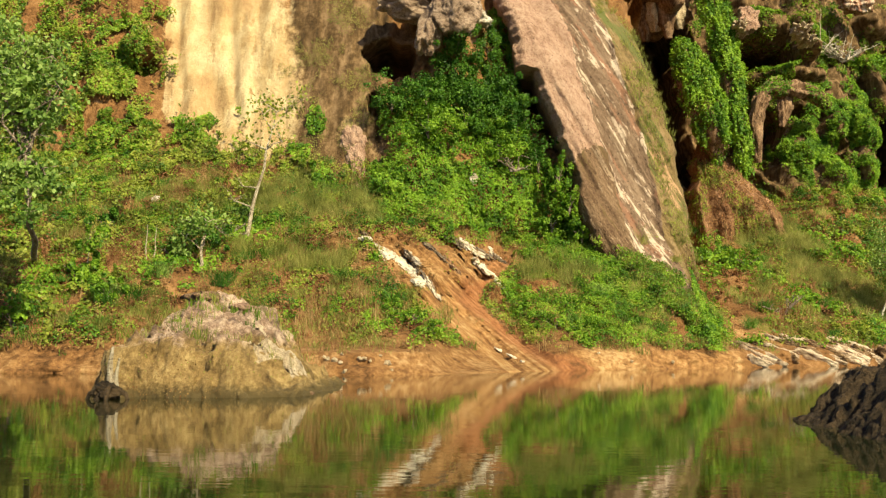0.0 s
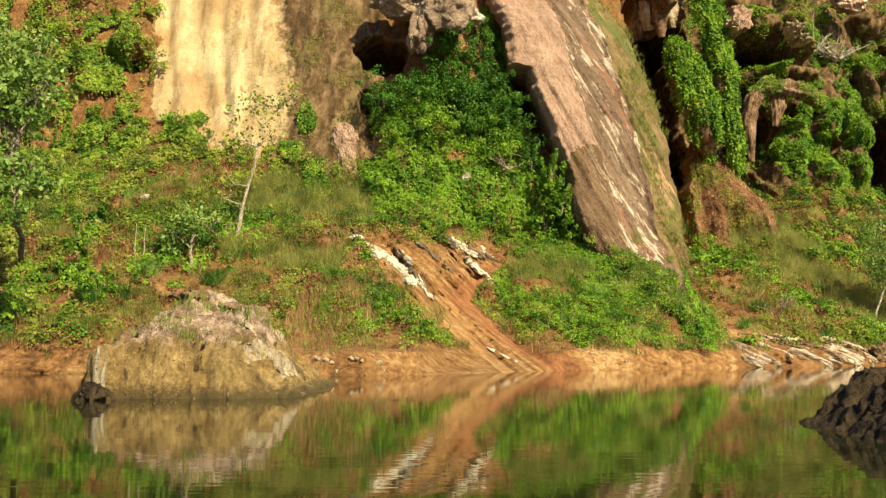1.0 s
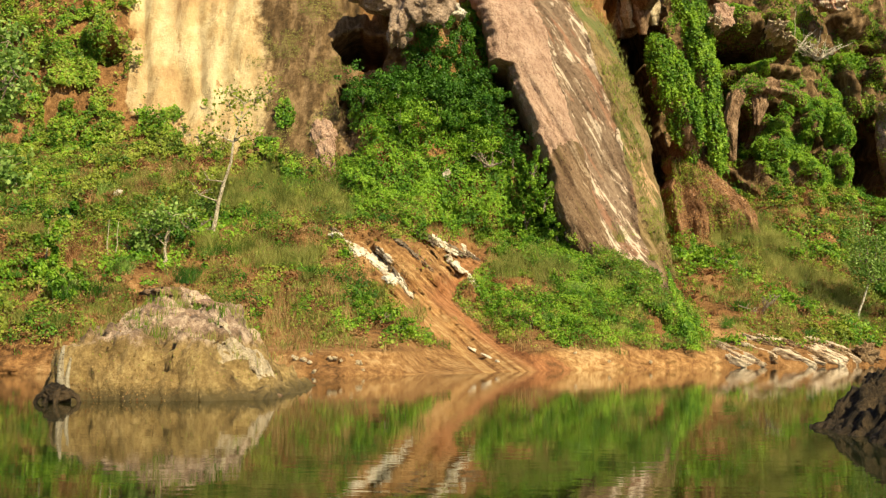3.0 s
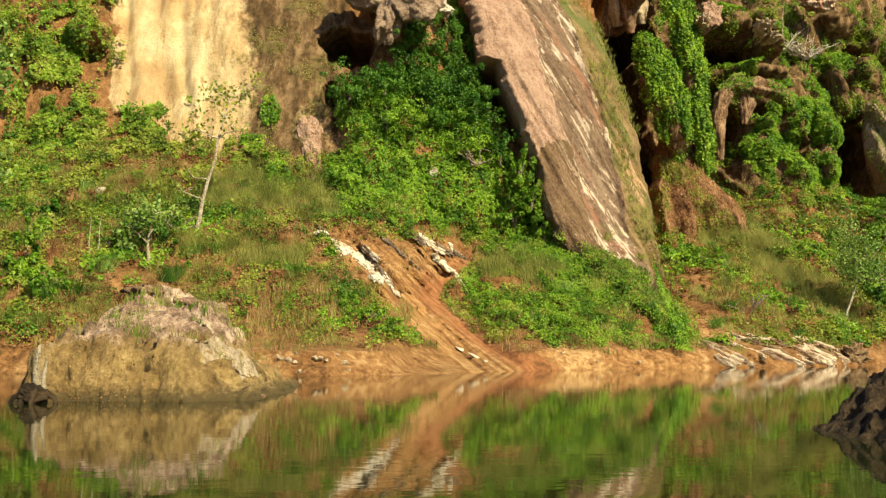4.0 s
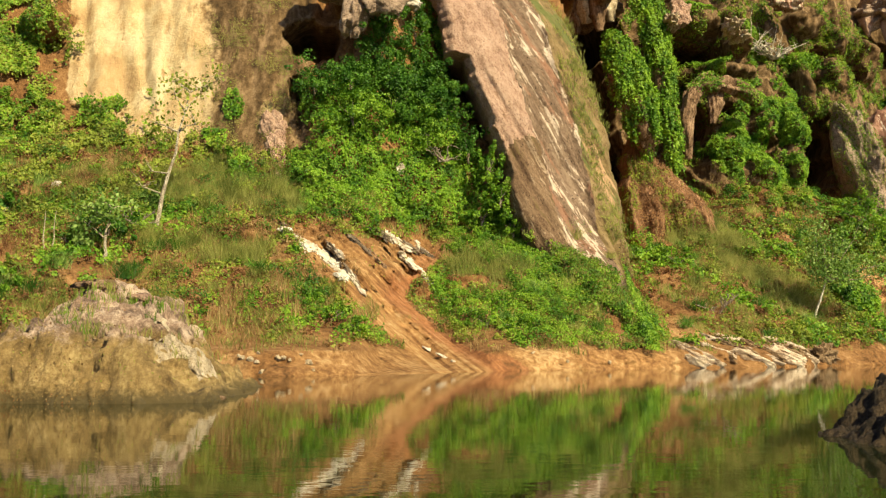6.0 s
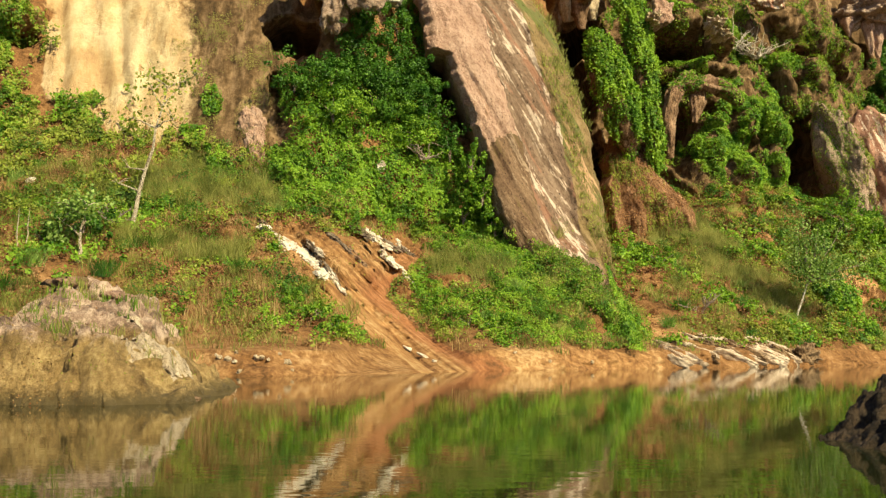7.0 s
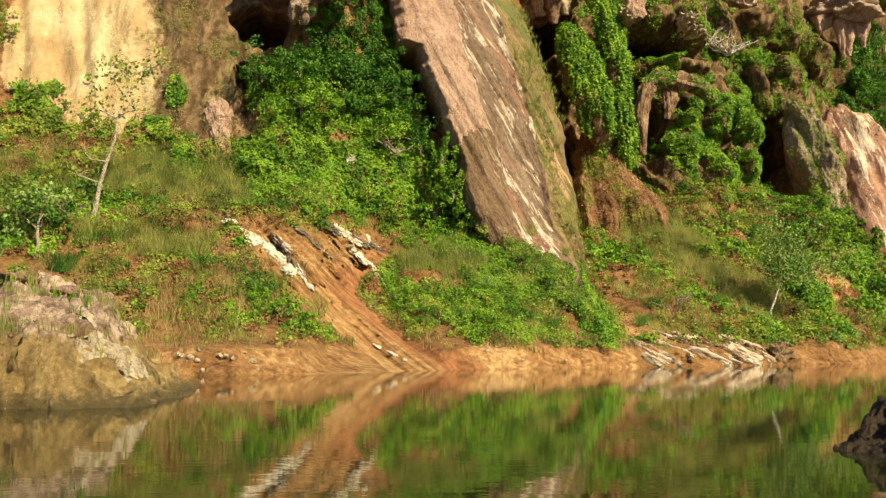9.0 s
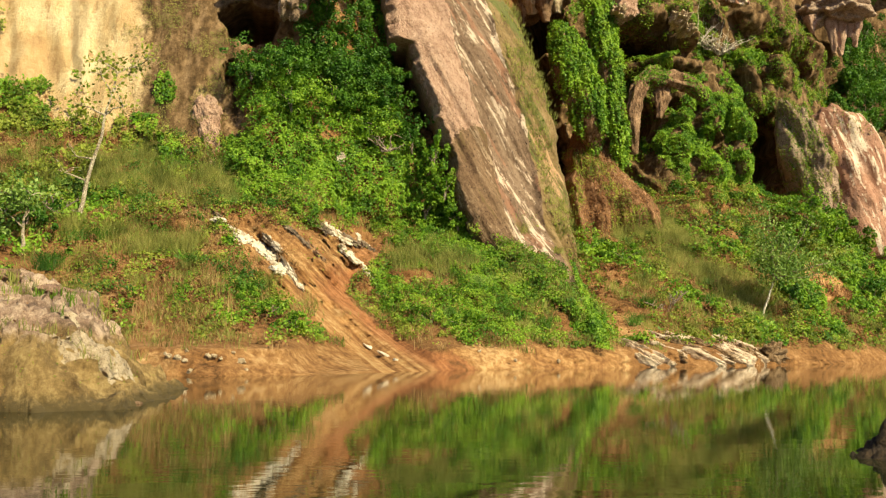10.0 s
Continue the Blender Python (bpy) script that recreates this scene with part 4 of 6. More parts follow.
for i, (x0, z0, x1, z1, w) in enumerate([(19.6, 1.5, 21.6, 0.4, 0.2), (21.8, 1.5, 23.6, 0.6, 0.22), (23.6, 1.4, 25.6, 0.35, 0.2), (25.4, 1.5, 27.6, 0.5, 0.24), (27.4, 1.2, 28.8, 0.3, 0.26)]):
    bar(x0, z0, x1, z1, w, M_BROWN, 80 + i, "rock_slab", "brown slanting rock slab at the water's edge", "slanting slabs", 0.04, 0.3, 0.3, 0.6)
bar(28.6, 0.9, 31.0, 0.3, 0.4, M_BROWN, 81, "rock_ledge", "dark knobbly rock at the water's edge", "", 0.3, 0.8)
r = random.Random(3)
for i in range(16):
    x = r.uniform(-5.2, -1.8) if i < 13 else r.uniform(6, 17)
    z = r.uniform(0.15, 0.9)
    s = r.uniform(0.05, 0.11)
    tagged(lump("stone", spot(x, z, 0.05), (s * 1.4, s, s * 1.1), M_CRUST, 100 + i, 0.5, 3, (0, 0, 30 * i)), "small pale stone lying on the clay shore", "stone", "shore stones")


# ---- plants ----
rng = np.random.default_rng(7)


def leaves(name, P, N, size, mat, parent=None, label="", wild=0.8):
    """Small folded leaves at the points P, that face along N more or less."""
    n = len(P)
    size = np.asarray(size)[:, None]
    nn = N + wild * rng.normal(size=(n, 3))
    nn /= np.linalg.norm(nn, axis=1, keepdims=True)
    d = rng.normal(size=(n, 3)) + np.array([0, 0, -0.5])
    d -= nn * np.sum(d * nn, 1, keepdims=True)
    d /= np.linalg.norm(d, axis=1, keepdims=True)
    w = np.cross(nn, d)
    a = P - d * size * 0.5
    b = P + w * size * 0.36 - nn * size * 0.1
    c = P + d * size * 0.5 - nn * size * 0.08
    e = P - w * size * 0.36 - nn * size * 0.1
    verts = np.stack([a, b, c, e], 1).reshape(-1, 3)
    faces = np.arange(4 * n).reshape(-1, 4)
    return mesh_object(name, verts, faces, mat, parent, label, False)


def blades(name, P, height, mat, lean=0.35, width=0.03, per=7, spread=0.15, parent=None, label=""):
    """Tufts of curved grass blades at the points P."""
    n = len(P) * per
    base = np.repeat(P, per, 0) + rng.normal(size=(n, 3)) * np.array([spread, spread, 0.02])
    h = np.repeat(height, per)[:, None] * rng.uniform(0.55, 1.1, (n, 1))
    out = rng.normal(size=(n, 3)) * lean
    out[:, 2] = 0
    out[:, 1] -= 0.12
    side = np.stack([np.ones(n), 0.3 * rng.normal(size=n), np.zeros(n)], 1) * width * 0.5
    up = np.array([0, 0, 1.0])
    mid = base + h * (0.55 * up + 0.35 * out)
    tip = base + h * (0.95 * up + out)
    verts = np.stack([base - side, base + side, mid + side * 0.8, mid - side * 0.8, tip], 1).reshape(-1, 3)
    k = np.arange(n)[:, None] * 5
    faces = np.concatenate([k + np.array([[0, 1, 2]]), k + np.array([[0, 2, 3]]), k + np.array([[3, 2, 4]])])
    return mesh_object(name, verts, faces, mat, parent, label, False)


def scatter(x0, x1, z0, z1, per_m2, keep):
    """Points on the hillside where keep(x, z) beats a throw of the dice."""
    n = int((x1 - x0) * (z1 - z0) * per_m2)
    x, z = rng.uniform(x0, x1, n), rng.uniform(z0, z1, n)
    ok = rng.uniform(size=n) < keep(x, z)
    return x[ok], z[ok]


def blot(x, z, spots):
    """Soft patches: (x, z, half width, half height, lean)."""
    out = np.zeros_like(x)
    wob = 0.35 * fbm(x * 0.8, z * 0.8, 41.0)
    for sx, sz, w, h, lean in spots:
        u, v = (x - sx - lean * (z - sz)) / w, (z - sz) / h
        out = np.maximum(out, 1 - smooth(0.7, 1.1, np.sqrt(u * u + v * v) + wob))
    return out


def bare(x, z):
    """0 where clay or pale rock lies open, 1 elsewhere."""
    p, c, d_ = strata(x, z)
    shut = sum(hollow(hx, hz, w, h, lean, x, z) for hx, hz, w, h, lean, deep in HOLLOWS if deep > 2)
    return (1 - smooth(0.35, 0.7, np.where((x > 17.5) & (x < 33), c * 0.8, c)) * 0.97) * (1 - 0.93 * np.clip(shut, 0, 1)) * (1 - 0.97 * gully_bare(x, z)) * (1 - 0.97 * under_rib(x, z))


def creeper(name, box, per_m2, spots, mat, label, size=(0.16, 0.32), puff=0.6, gaps=0.0):
    x, z = scatter(*box, per_m2, lambda x, z: bare(x, z) * blot(x, z, spots) * smooth(gaps - 0.25, gaps + 0.25, fbm(x * 0.9, z * 0.9, 51.0) + 0.3))
    N = normal_at(x, z)
    def swell(x, z):
        return puff * (0.45 + 0.45 * fbm(x * 0.8, z * 0.9, 13.0, 3) + 0.5 * np.abs(vnoise(x * 1.7, z * 1.9, 17.0)) + 0.3 * np.abs(vnoise(x * 3.6, z * 3.8, 18.0)))
    lift = swell(x, z) - rng.uniform(0, 0.4, len(x)) ** 1.5 * puff
    P = np.stack([x, surface(x, z), z], -1) + N * lift[:, None] + np.array([0, -0.1, 0])
    tilt = np.stack([swell(x + 0.1, z) - swell(x - 0.1, z), np.zeros_like(x), swell(x, z + 0.1) - swell(x, z - 0.1)], -1) / 0.2
    N = N - 0.9 * tilt
    ob = leaves(name, P, N + np.array([0, -0.3, 0.5]), rng.uniform(*size, len(x)), mat)
    return tagged(ob, label, "creeper", kind="stuff")



def overgrow(obs, n, mat, label, size=(0.16, 0.34), puff=0.45, cover=0.0, name="creeper", seed=5.0, low=-99.0, hang=0.0):
    """Leaves over the sides of rocks that see the light."""
    tri, nrm = [], []
    for ob in obs:
        me = ob.data
        co = np.empty(len(me.vertices) * 3, np.float32)
        me.vertices.foreach_get("co", co)
        co = co.reshape(-1, 3)
        me.calc_loop_triangles()
        t = np.empty(len(me.loop_triangles) * 3, np.int32)
        me.loop_triangles.foreach_get("vertices", t)
        tri.append(co[t.reshape(-1, 3)])
    tri = np.concatenate(tri).astype(float)
    cr = np.cross(tri[:, 1] - tri[:, 0], tri[:, 2] - tri[:, 0])
    area = np.linalg.norm(cr, axis=1) + 1e-12
    nm = cr / area[:, None]
    flip = np.sign(-nm[:, 1] + 0.6 * nm[:, 2])
    nm = nm * np.where(flip == 0, 1, flip)[:, None]
    w = area * np.clip(0.25 - nm[:, 1] + 0.5 * nm[:, 2], 0.02, 2)
    pick = rng.choice(len(tri), n, p=w / w.sum())
    a, b = rng.uniform(size=(2, n, 1))
    swap = a + b > 1
    a, b = np.where(swap, 1 - a, a), np.where(swap, 1 - b, b)
    P = tri[pick, 0] + a * (tri[pick, 1] - tri[pick, 0]) + b * (tri[pick, 2] - tri[pick, 0])
    N = nm[pick]
    ok = (rng.uniform(size=n) < smooth(cover - 0.25, cover + 0.25, fbm(P[:, 0] * 0.6, P[:, 2] * 0.35, seed) + 0.25)) & (P[:, 2] > low)
    P, N = P[ok], N[ok]
    lift = puff * np.clip(0.45 + 0.6 * fbm(P[:, 0] * 1.1, P[:, 2] * 0.7, seed + 1), 0.22, 1.4) + 0.7 * puff * np.abs(vnoise(P[:, 0] * 2.3, P[:, 1] * 2.3, P[:, 2] * 1.6 + seed)) - rng.uniform(0, 0.3, len(P)) * puff
    P = P + N * lift[:, None]
    P[:, 2] -= rng.uniform(0, 1, len(P)) ** 3 * hang
    return tagged(leaves(name, P, N + np.array([0, -0.3, 0.5]), rng.uniform(*size, len(P)), mat), label, "creeper", kind="stuff")


IVY = [(-3.6, 11.0, 1.2, 3.2, -0.2), (1.2, 12.5, 4.2, 4.2, 0.0), (-1.8, 14.0, 2.4, 5.0, 0.0), (6.5, 12.0, 2.6, 3.4, -0.2), (8.4, 9.0, 1.9, 3.6, -0.2), (3.5, 17.5, 3.4, 3.8, 0.0), (-8.3, 12.6, 0.9, 1.5, 0.0), (4.8, 24.0, 1.0, 3.5, -0.3)]
creeper("creeper", (-10, 12, 6, 28), 520, IVY, M_IVY, "bright green creeper covering the bank below the cave", (0.09, 0.2), 0.7, -0.5)
FOOTIVY = [(-1.6, 2.5, 2.2, 1.2, -0.7), (-0.2, 2.0, 1.4, 1.0, -0.6), (5.4, 3.8, 1.4, 1.2, -0.6), (7.2, 2.6, 2.9, 1.5, -0.7), (11.5, 3.4, 3.2, 1.9, -0.5), (13.2, 5.2, 2.6, 2.2, -0.5), (17.2, 4.2, 1.1, 3.2, -0.15), (15.6, 2.9, 2.2, 1.3, -0.3), (9.8, 6.6, 2.0, 1.6, -0.6)]
creeper("creeper", (-6, 20, 0.9, 9), 420, FOOTIVY, M_IVY, "fresh green herbs and creeper above the clay shore", (0.07, 0.16), 0.6, -0.05)
creeper("creeper", (-12, 20, 1.0, 12), 130, [(3, 5, 16, 6, 0.0)], M_OLIVE, "yellow green weeds between the grass", (0.1, 0.22), 0.4, 0.35)
IVY_R = [(34.0, 20.5, 3.6, 3.4, -0.4), (38.8, 21.5, 3.0, 6.5, 0.0), (41.8, 17.0, 1.8, 5.0, -0.2), (36.6, 24.0, 1.8, 3.0, 0.0), (28.0, 19.6, 0.9, 2.0, 0.0), (34.0, 28.8, 3.6, 1.0, 0.0), (30.5, 35.0, 4.0, 1.4, 0.0)]
creeper("creeper", (24, 46, 9, 37), 300, IVY_R, M_IVY, "deep green creeper and moss hanging over the damp rocks", (0.12, 0.26), 0.5, 0.2)
BANK_R = [(22.6, 8.6, 2.9, 1.6, -0.6), (48.0, 11.0, 4.5, 4.0, 0.0), (42.5, 30.5, 3.4, 0.9, -0.35), (45.0, 6.0, 4.0, 2.0, -0.4), (27.5, 4.5, 2.0, 1.0, -0.5), (38.5, 5.0, 2.2, 2.4, -0.4), (52.0, 5.0, 4.0, 3.0, 0.0), (30.0, 2.3, 1.4, 0.8, -0.4), (33.5, 9.5, 2.5, 1.6, -0.4)]
creeper("creeper", (18, 58, 1.2, 33), 170, BANK_R, M_IVY, "bright green creeper on the far bank", (0.16, 0.34), 0.7)
creeper("creeper", (19, 58, 1.2, 16), 55, [(36, 8, 20, 8, 0.0)], M_OLIVE, "yellow green weeds on the far bank", (0.12, 0.26), 0.45, 0.25)
LEFT = [(-24.0, 22.0, 2.6, 5.0, 0.3), (-9.5, 13.0, 2.0, 1.6, 0.0), (-21.5, 13.0, 3.4, 5.5, 0.0), (-17.5, 15.3, 2.6, 2.0, 0.0), (-25.0, 19.0, 4.0, 7.0, 0.3), (-14.0, 13.8, 2.6, 2.0, 0.0), (-19.0, 3.8, 2.2, 2.0, 0.0), (-26.5, 9.0, 5.0, 5.0, 0.0), (-14.0, 9.6, 3.0, 1.5, 0.0), (-31, 16, 5, 12, 0.0), (-22, 7.5, 2.5, 2.0, 0.0)]
creeper("creeper", (-38, -8, 1.2, 29), 190, LEFT, M_OLIVE, "yellow green scrub on the dry bank", (0.13, 0.28), 0.6, 0.05)
LEFT_G = [(-18.6, 16.6, 2.2, 1.3, 0.0), (-15.8, 16.2, 1.4, 0.9, 0.0), (-24.5, 24.0, 2.0, 3.0, 0.4), (-20.5, 4.0, 2.6, 1.6, 0.0), (-22.8, 15.0, 2.4, 3.4, 0.0), (-17.2, 16.6, 1.3, 1.4, 0.0), (-23.6, 21.0, 1.6, 3.6, 0.4), (-13.2, 8.4, 2.2, 1.2, 0.0), (-14.4, 5.4, 1.8, 1.1, 0.0), (-25.0, 10.5, 3.0, 2.0, 0.0), (-10.0, 14.6, 1.0, 1.0, 0.0), (-9.0, 17.0, 0.9, 1.4, 0.0), (-14.6, 17.5, 0.6, 1.0, 0.0)]
creeper("creeper", (-38, -7, 1.2, 27), 200, LEFT_G, M_IVY, "fresh green scrub on the dry bank", (0.13, 0.28), 0.6, 0.1)
creeper("creeper", (-36, 20, 1.1, 15), 80, [(-8, 7, 30, 8, 0.0)], M_IVY, "low green weeds all over the bank", (0.07, 0.16), 0.35, 0.4)
creeper("creeper", (-36, -4, 1.1, 15), 120, [(-20, 7, 18, 8, 0.0)], M_OLIVE, "low yellow green weeds all over the bank", (0.07, 0.16), 0.35, 0.15)
creeper("creeper", (18, 58, 1.1, 16), 45, [(38, 8, 22, 9, 0.0)], M_MOSS, "low green weeds all over the far bank", (0.14, 0.3), 0.45, 0.25)
RIBFOOT = [(10.2, 7.2, 1.6, 1.8, -0.6), (11.6, 5.6, 1.8, 1.5, -0.7), (13.6, 4.6, 1.8, 1.1, -0.6), (18.3, 6.5, 0.6, 3.6, -0.15), (9.0, 9.2, 0.8, 2.4, -0.2)]
x, z = scatter(13, 20, 1.0, 10, 420, lambda x, z: blot(x, z, [(16.9, 4.8, 0.8, 3.8, 0.27)]))
y = land(x, z) - 0.9 - rng.uniform(0.0, 0.6, len(x)) - 0.4 * np.abs(vnoise(x * 2.0, z * 2.0, 3.0))
tagged(leaves("creeper", np.stack([x, y, z], -1), np.tile([0, -0.7, 0.6], (len(x), 1)), rng.uniform(0.09, 0.2, len(x)), M_IVY), "bright green strip of creeper along the edge of the rib", "creeper", kind="stuff")
x, z = scatter(7, 20, 2.5, 14, 300, lambda x, z: blot(x, z, RIBFOOT))
y = np.minimum(surface(x, z), land(x, z)) - rng.uniform(0.0, 0.7, len(x))
tagged(leaves("creeper", np.stack([x, y, z], -1), np.tile([0, -0.8, 0.6], (len(x), 1)), rng.uniform(0.13, 0.28, len(x)), M_IVY), "green creeper climbing over the foot of the rib", "creeper", kind="stuff")
creeper("leaf_litter", (-36, 58, 1.0, 16), 55, [(10, 8, 46, 9, 0.0)], M_RUST, "rust brown dead leaves and bracken between the plants", (0.08, 0.2), 0.3, -0.1)
creeper("leaf_litter", (-36, 20, 1.0, 14), 50, [(-8, 6, 30, 8, 0.0)], M_STRAW, "straw coloured litter between the plants", (0.07, 0.18), 0.2, 0.1)
creeper("creeper", (-38, -20, 13, 30), 120, [(-29, 21, 8.0, 9, 0.0)], M_OLIVE, "yellow green scrub beside the pale face", (0.11, 0.24), 0.6, 0.0)
creeper("creeper", (-38, -20, 13, 30), 70, [(-29, 21, 7.6, 9, 0.0)], M_IVY, "green scrub beside the pale face", (0.13, 0.28), 0.7, 0.15)
creeper("creeper", (-12, -4, 11, 28), 300, [(-8, 19, 3.6, 9, 0.0)], M_GRASS, "dry olive growth on the brown cliff", (0.04, 0.09), 0.07, 0.2)

GROTTO = [(44.0, 29.6, 2.6, 1.0, -0.3), (36.6, 18.6, 2.2, 5.6, -0.1), (43.4, 12.6, 3.2, 3.2, 0.0), (33.8, 28.4, 4.2, 0.9, 0.0), (32.0, 35.0, 3.6, 0.9, 0.0), (37.6, 20.5, 1.2, 4.6, 0.0), (40.8, 20.5, 1.5, 7.0, 0.0), (36.4, 32.0, 1.6, 1.0, 0.0), (38.6, 24.6, 1.6, 4.0, 0.0)]
creeper("creeper", (20, 48, 8.5, 37), 420, GROTTO, M_IVY, "bright creeper hanging over the grotto's pillars", (0.1, 0.22), 0.5, 0.12)
creeper("creeper", (22, 62, 14, 40), 110, [(42, 26, 18, 12, 0.0)], M_MOSS, "moss in the cracks of the grotto wall", (0.12, 0.26), 0.4, 0.2)
creeper("creeper", (22, 62, 14, 40), 120, [(42, 26, 18, 12, 0.0)], M_OLIVE, "yellow green moss on the grotto wall", (0.1, 0.22), 0.3, 0.3)
overgrow([o for o in block.children if o.name.startswith("shoulder")], 16000, M_GRASS, "dull moss on the shoulder of the boulder", (0.1, 0.22), 0.3, 0.0)
overgrow([o for o in block.children if o.name.startswith("shoulder")], 9000, M_MOSS, "green moss low on the shoulder of the boulder", (0.1, 0.22), 0.3, 0.1, seed=12.0)
overgrow([o for o in arch.children if o.name.startswith("span")], 5000, M_IVY, "moss on the tufa arch", (0.1, 0.2), 0.35, -0.2)
overgrow(columns, 52000, M_IVY, "bright green creeper draped over the leaning columns", (0.14, 0.3), 0.6, -0.1, hang=1.0)
overgrow(columns, 26000, M_MOSS, "deep green creeper under the bright leaves of the columns", (0.14, 0.28), 0.25, -0.45, hang=0.5)
overgrow([o for o in block.children if o.name.startswith("banded")], 5000, M_GRASS, "dry moss on the top of the banded boulder", (0.1, 0.24), 0.2, 0.2, low=21.5)
overgrow(list(buttress.children), 18000, M_OLIVE, "tufts of weeds on the rust brown buttress", (0.08, 0.18), 0.2, 0.25)
overgrow(list(buttress.children), 5000, M_RUST, "dead stalks and leaves on the rust brown buttress", (0.08, 0.2), 0.2, 0.2, name="leaf_litter", seed=9.0)


def grassy(x, z):
    foot = along(FOOT, x)
    p, c, d = strata(x, z)
    rib = smooth(0, 1, x - np.interp(z, [3, 8, 13], [14.6, 10, 8.9])) * smooth(0, 1, np.interp(z, [3, 8, 13], [18.4, 17.3, 16.4]) - x) * smooth(3, 4.5, z)
    return np.clip(smooth(0.6, 1.2, z + 0.5 * fbm(x * 0.6, z * 0.1, 62.0)) * (1 - smooth(-1.0, 2.5, z - foot)) * (1 - 0.97 * smooth(0.3, 0.65, c)) * (1 - 0.97 * gully_bare(x, z)) * (0.1 + 1.0 * smooth(-0.15, 0.45, fbm(x * 0.55, z * 0.8, 61.0))) * (1 - rib) * (1 - under_rib(x, z)), 0, 1)


def meadow(name, box, per_m2, mat, label, tall, seed, share, **kw):
    x, z = scatter(*box, per_m2, lambda x, z: grassy(x, z) * smooth(share - 0.3, share + 0.3, fbm(x * 0.5, z * 0.7, seed)))
    P = np.stack([x, surface(x, z) - 0.05, z - 0.05], -1)
    return tagged(blades(name, P, rng.uniform(*tall, len(x)), mat, **kw), label, "grass", kind="stuff")


def hummocks(name, box, n, keep, mat, label, radius=(0.25, 0.6), leaf=(0.08, 0.18), per=110, category="plant"):
    """Low rounded plants, each a dome of leaves of its own, thrown over the bank where keep() lets them."""
    x, z = rng.uniform(box[0], box[1], n), rng.uniform(box[2], box[3], n)
    ok = rng.uniform(size=n) < keep(x, z) * bare(x, z)
    x, z = x[ok], z[ok]
    r = rng.uniform(*radius, len(x)) * rng.uniform(0.7, 1.2, len(x))
    up = 0.6 * normal_at(x, z) + np.array([0, -0.1, 0.7])
    c = np.stack([x, surface(x, z), z], -1) + up * (r * 0.1)[:, None]
    k = np.repeat(np.arange(len(x)), per)
    q = rng.normal(size=(len(k), 3))
    q /= np.linalg.norm(q, axis=1, keepdims=True)
    below = np.minimum(np.sum(q * up[k], 1), 0)
    q = q - 1.6 * below[:, None] * up[k]
    lobes = 1 + 0.35 * vnoise(q[:, 0] * 2.2 + k * 3.7, q[:, 1] * 2.2, q[:, 2] * 2.2)
    P = c[k] + q * (r[k] * lobes * rng.uniform(0.5, 1.0, len(k)) ** 0.5)[:, None] * np.array([1.15, 1.0, 0.85])
    return tagged(leaves(name, P, q + 0.35 * up[k], rng.uniform(*leaf, len(k)), mat, wild=0.6), label, category, kind="stuff")


def patchy(seed, level, fx=0.3, fz=0.45):
    return lambda x, z: smooth(level - 0.12, level + 0.12, fbm(x * fx, z * fz, seed, 3)) * smooth(0.9, 1.6, z + 0.4 * fbm(x * 0.6, z * 0.1, 62.0)) * (1 - smooth(0.5, 3.0, z - along(FOOT, x)))


def open_right(x, z):
    """Less growth where the slope under the slabs and by the rust brown scar lies open."""
    return 1 - 0.85 * blot(x, z, [(20.4, 4.0, 2.2, 2.6, -0.9), (42.6, 5.6, 2.6, 2.0, -0.5), (24.4, 3.6, 2.0, 1.4, -0.4), (29.6, 7.6, 3.8, 3.6, -0.4), (30.5, 11.5, 3.0, 1.8, -0.3)])


EARTHY = [(-17.0, 10.9, 1.7, 1.1, 0.0), (-18.3, 6.2, 2.6, 0.8, -0.3), (-19.0, 3.4, 1.6, 1.0, 0.0), (-8.2, 9.6, 3.4, 0.6, -0.25), (-12.6, 10.4, 1.3, 0.7, 0.0), (-4.2, 8.2, 1.6, 0.5, -0.5), (-17.5, 14.6, 0.7, 0.9, 0.0), (-15.3, 5.0, 1.5, 0.5, 0.0), (-22.5, 5.5, 1.6, 1.4, 0.0), (-6.8, 6.8, 1.0, 0.5, 0.0)]


def scrub(seed, level, fx=0.3, fz=0.45):
    area = patchy(seed, level, fx, fz)
    return lambda x, z: area(x, z) * open_right(x, z) * (1 - 0.9 * blot(x, z, EARTHY)) * (1 - 0.45 * smooth(9, 6, z) * smooth(-2, -5, x))


hummocks("herb", (-36, -1, 1, 15), 2000, scrub(101.0, 0.1), M_OLIVE, "yellow green low herbs in clumps on the dry bank")
hummocks("herb", (-36, -1, 1, 15), 900, scrub(103.0, 0.22), M_IVY, "fresh green leafy clumps on the dry bank", (0.25, 0.55), (0.1, 0.22), 100)
hummocks("herb", (-36, -1, 1, 15), 900, scrub(107.0, 0.15), M_BUSH, "dark green leafy clumps on the dry bank", (0.3, 0.7), (0.08, 0.18), 120)
hummocks("herb", (-36, -1, 1, 14), 2200, patchy(109.0, 0.0), M_RUST, "withered rust brown clumps on the dry bank", (0.15, 0.4), (0.07, 0.16), 60)
hummocks("herb", (-36, 0, 1, 14), 2200, patchy(113.0, 0.0), M_STRAW, "dry straw coloured clumps on the bank", (0.15, 0.4), (0.06, 0.15), 60)
hummocks("herb", (4, 19, 1, 9), 650, scrub(117.0, 0.05), M_IVY, "fresh green leafy clumps below the rib", (0.25, 0.55), (0.08, 0.17), 120)
hummocks("herb", (4, 19, 1, 9), 500, scrub(119.0, 0.05), M_MOSS, "deep green clumps below the rib", (0.25, 0.55), (0.08, 0.17), 120)
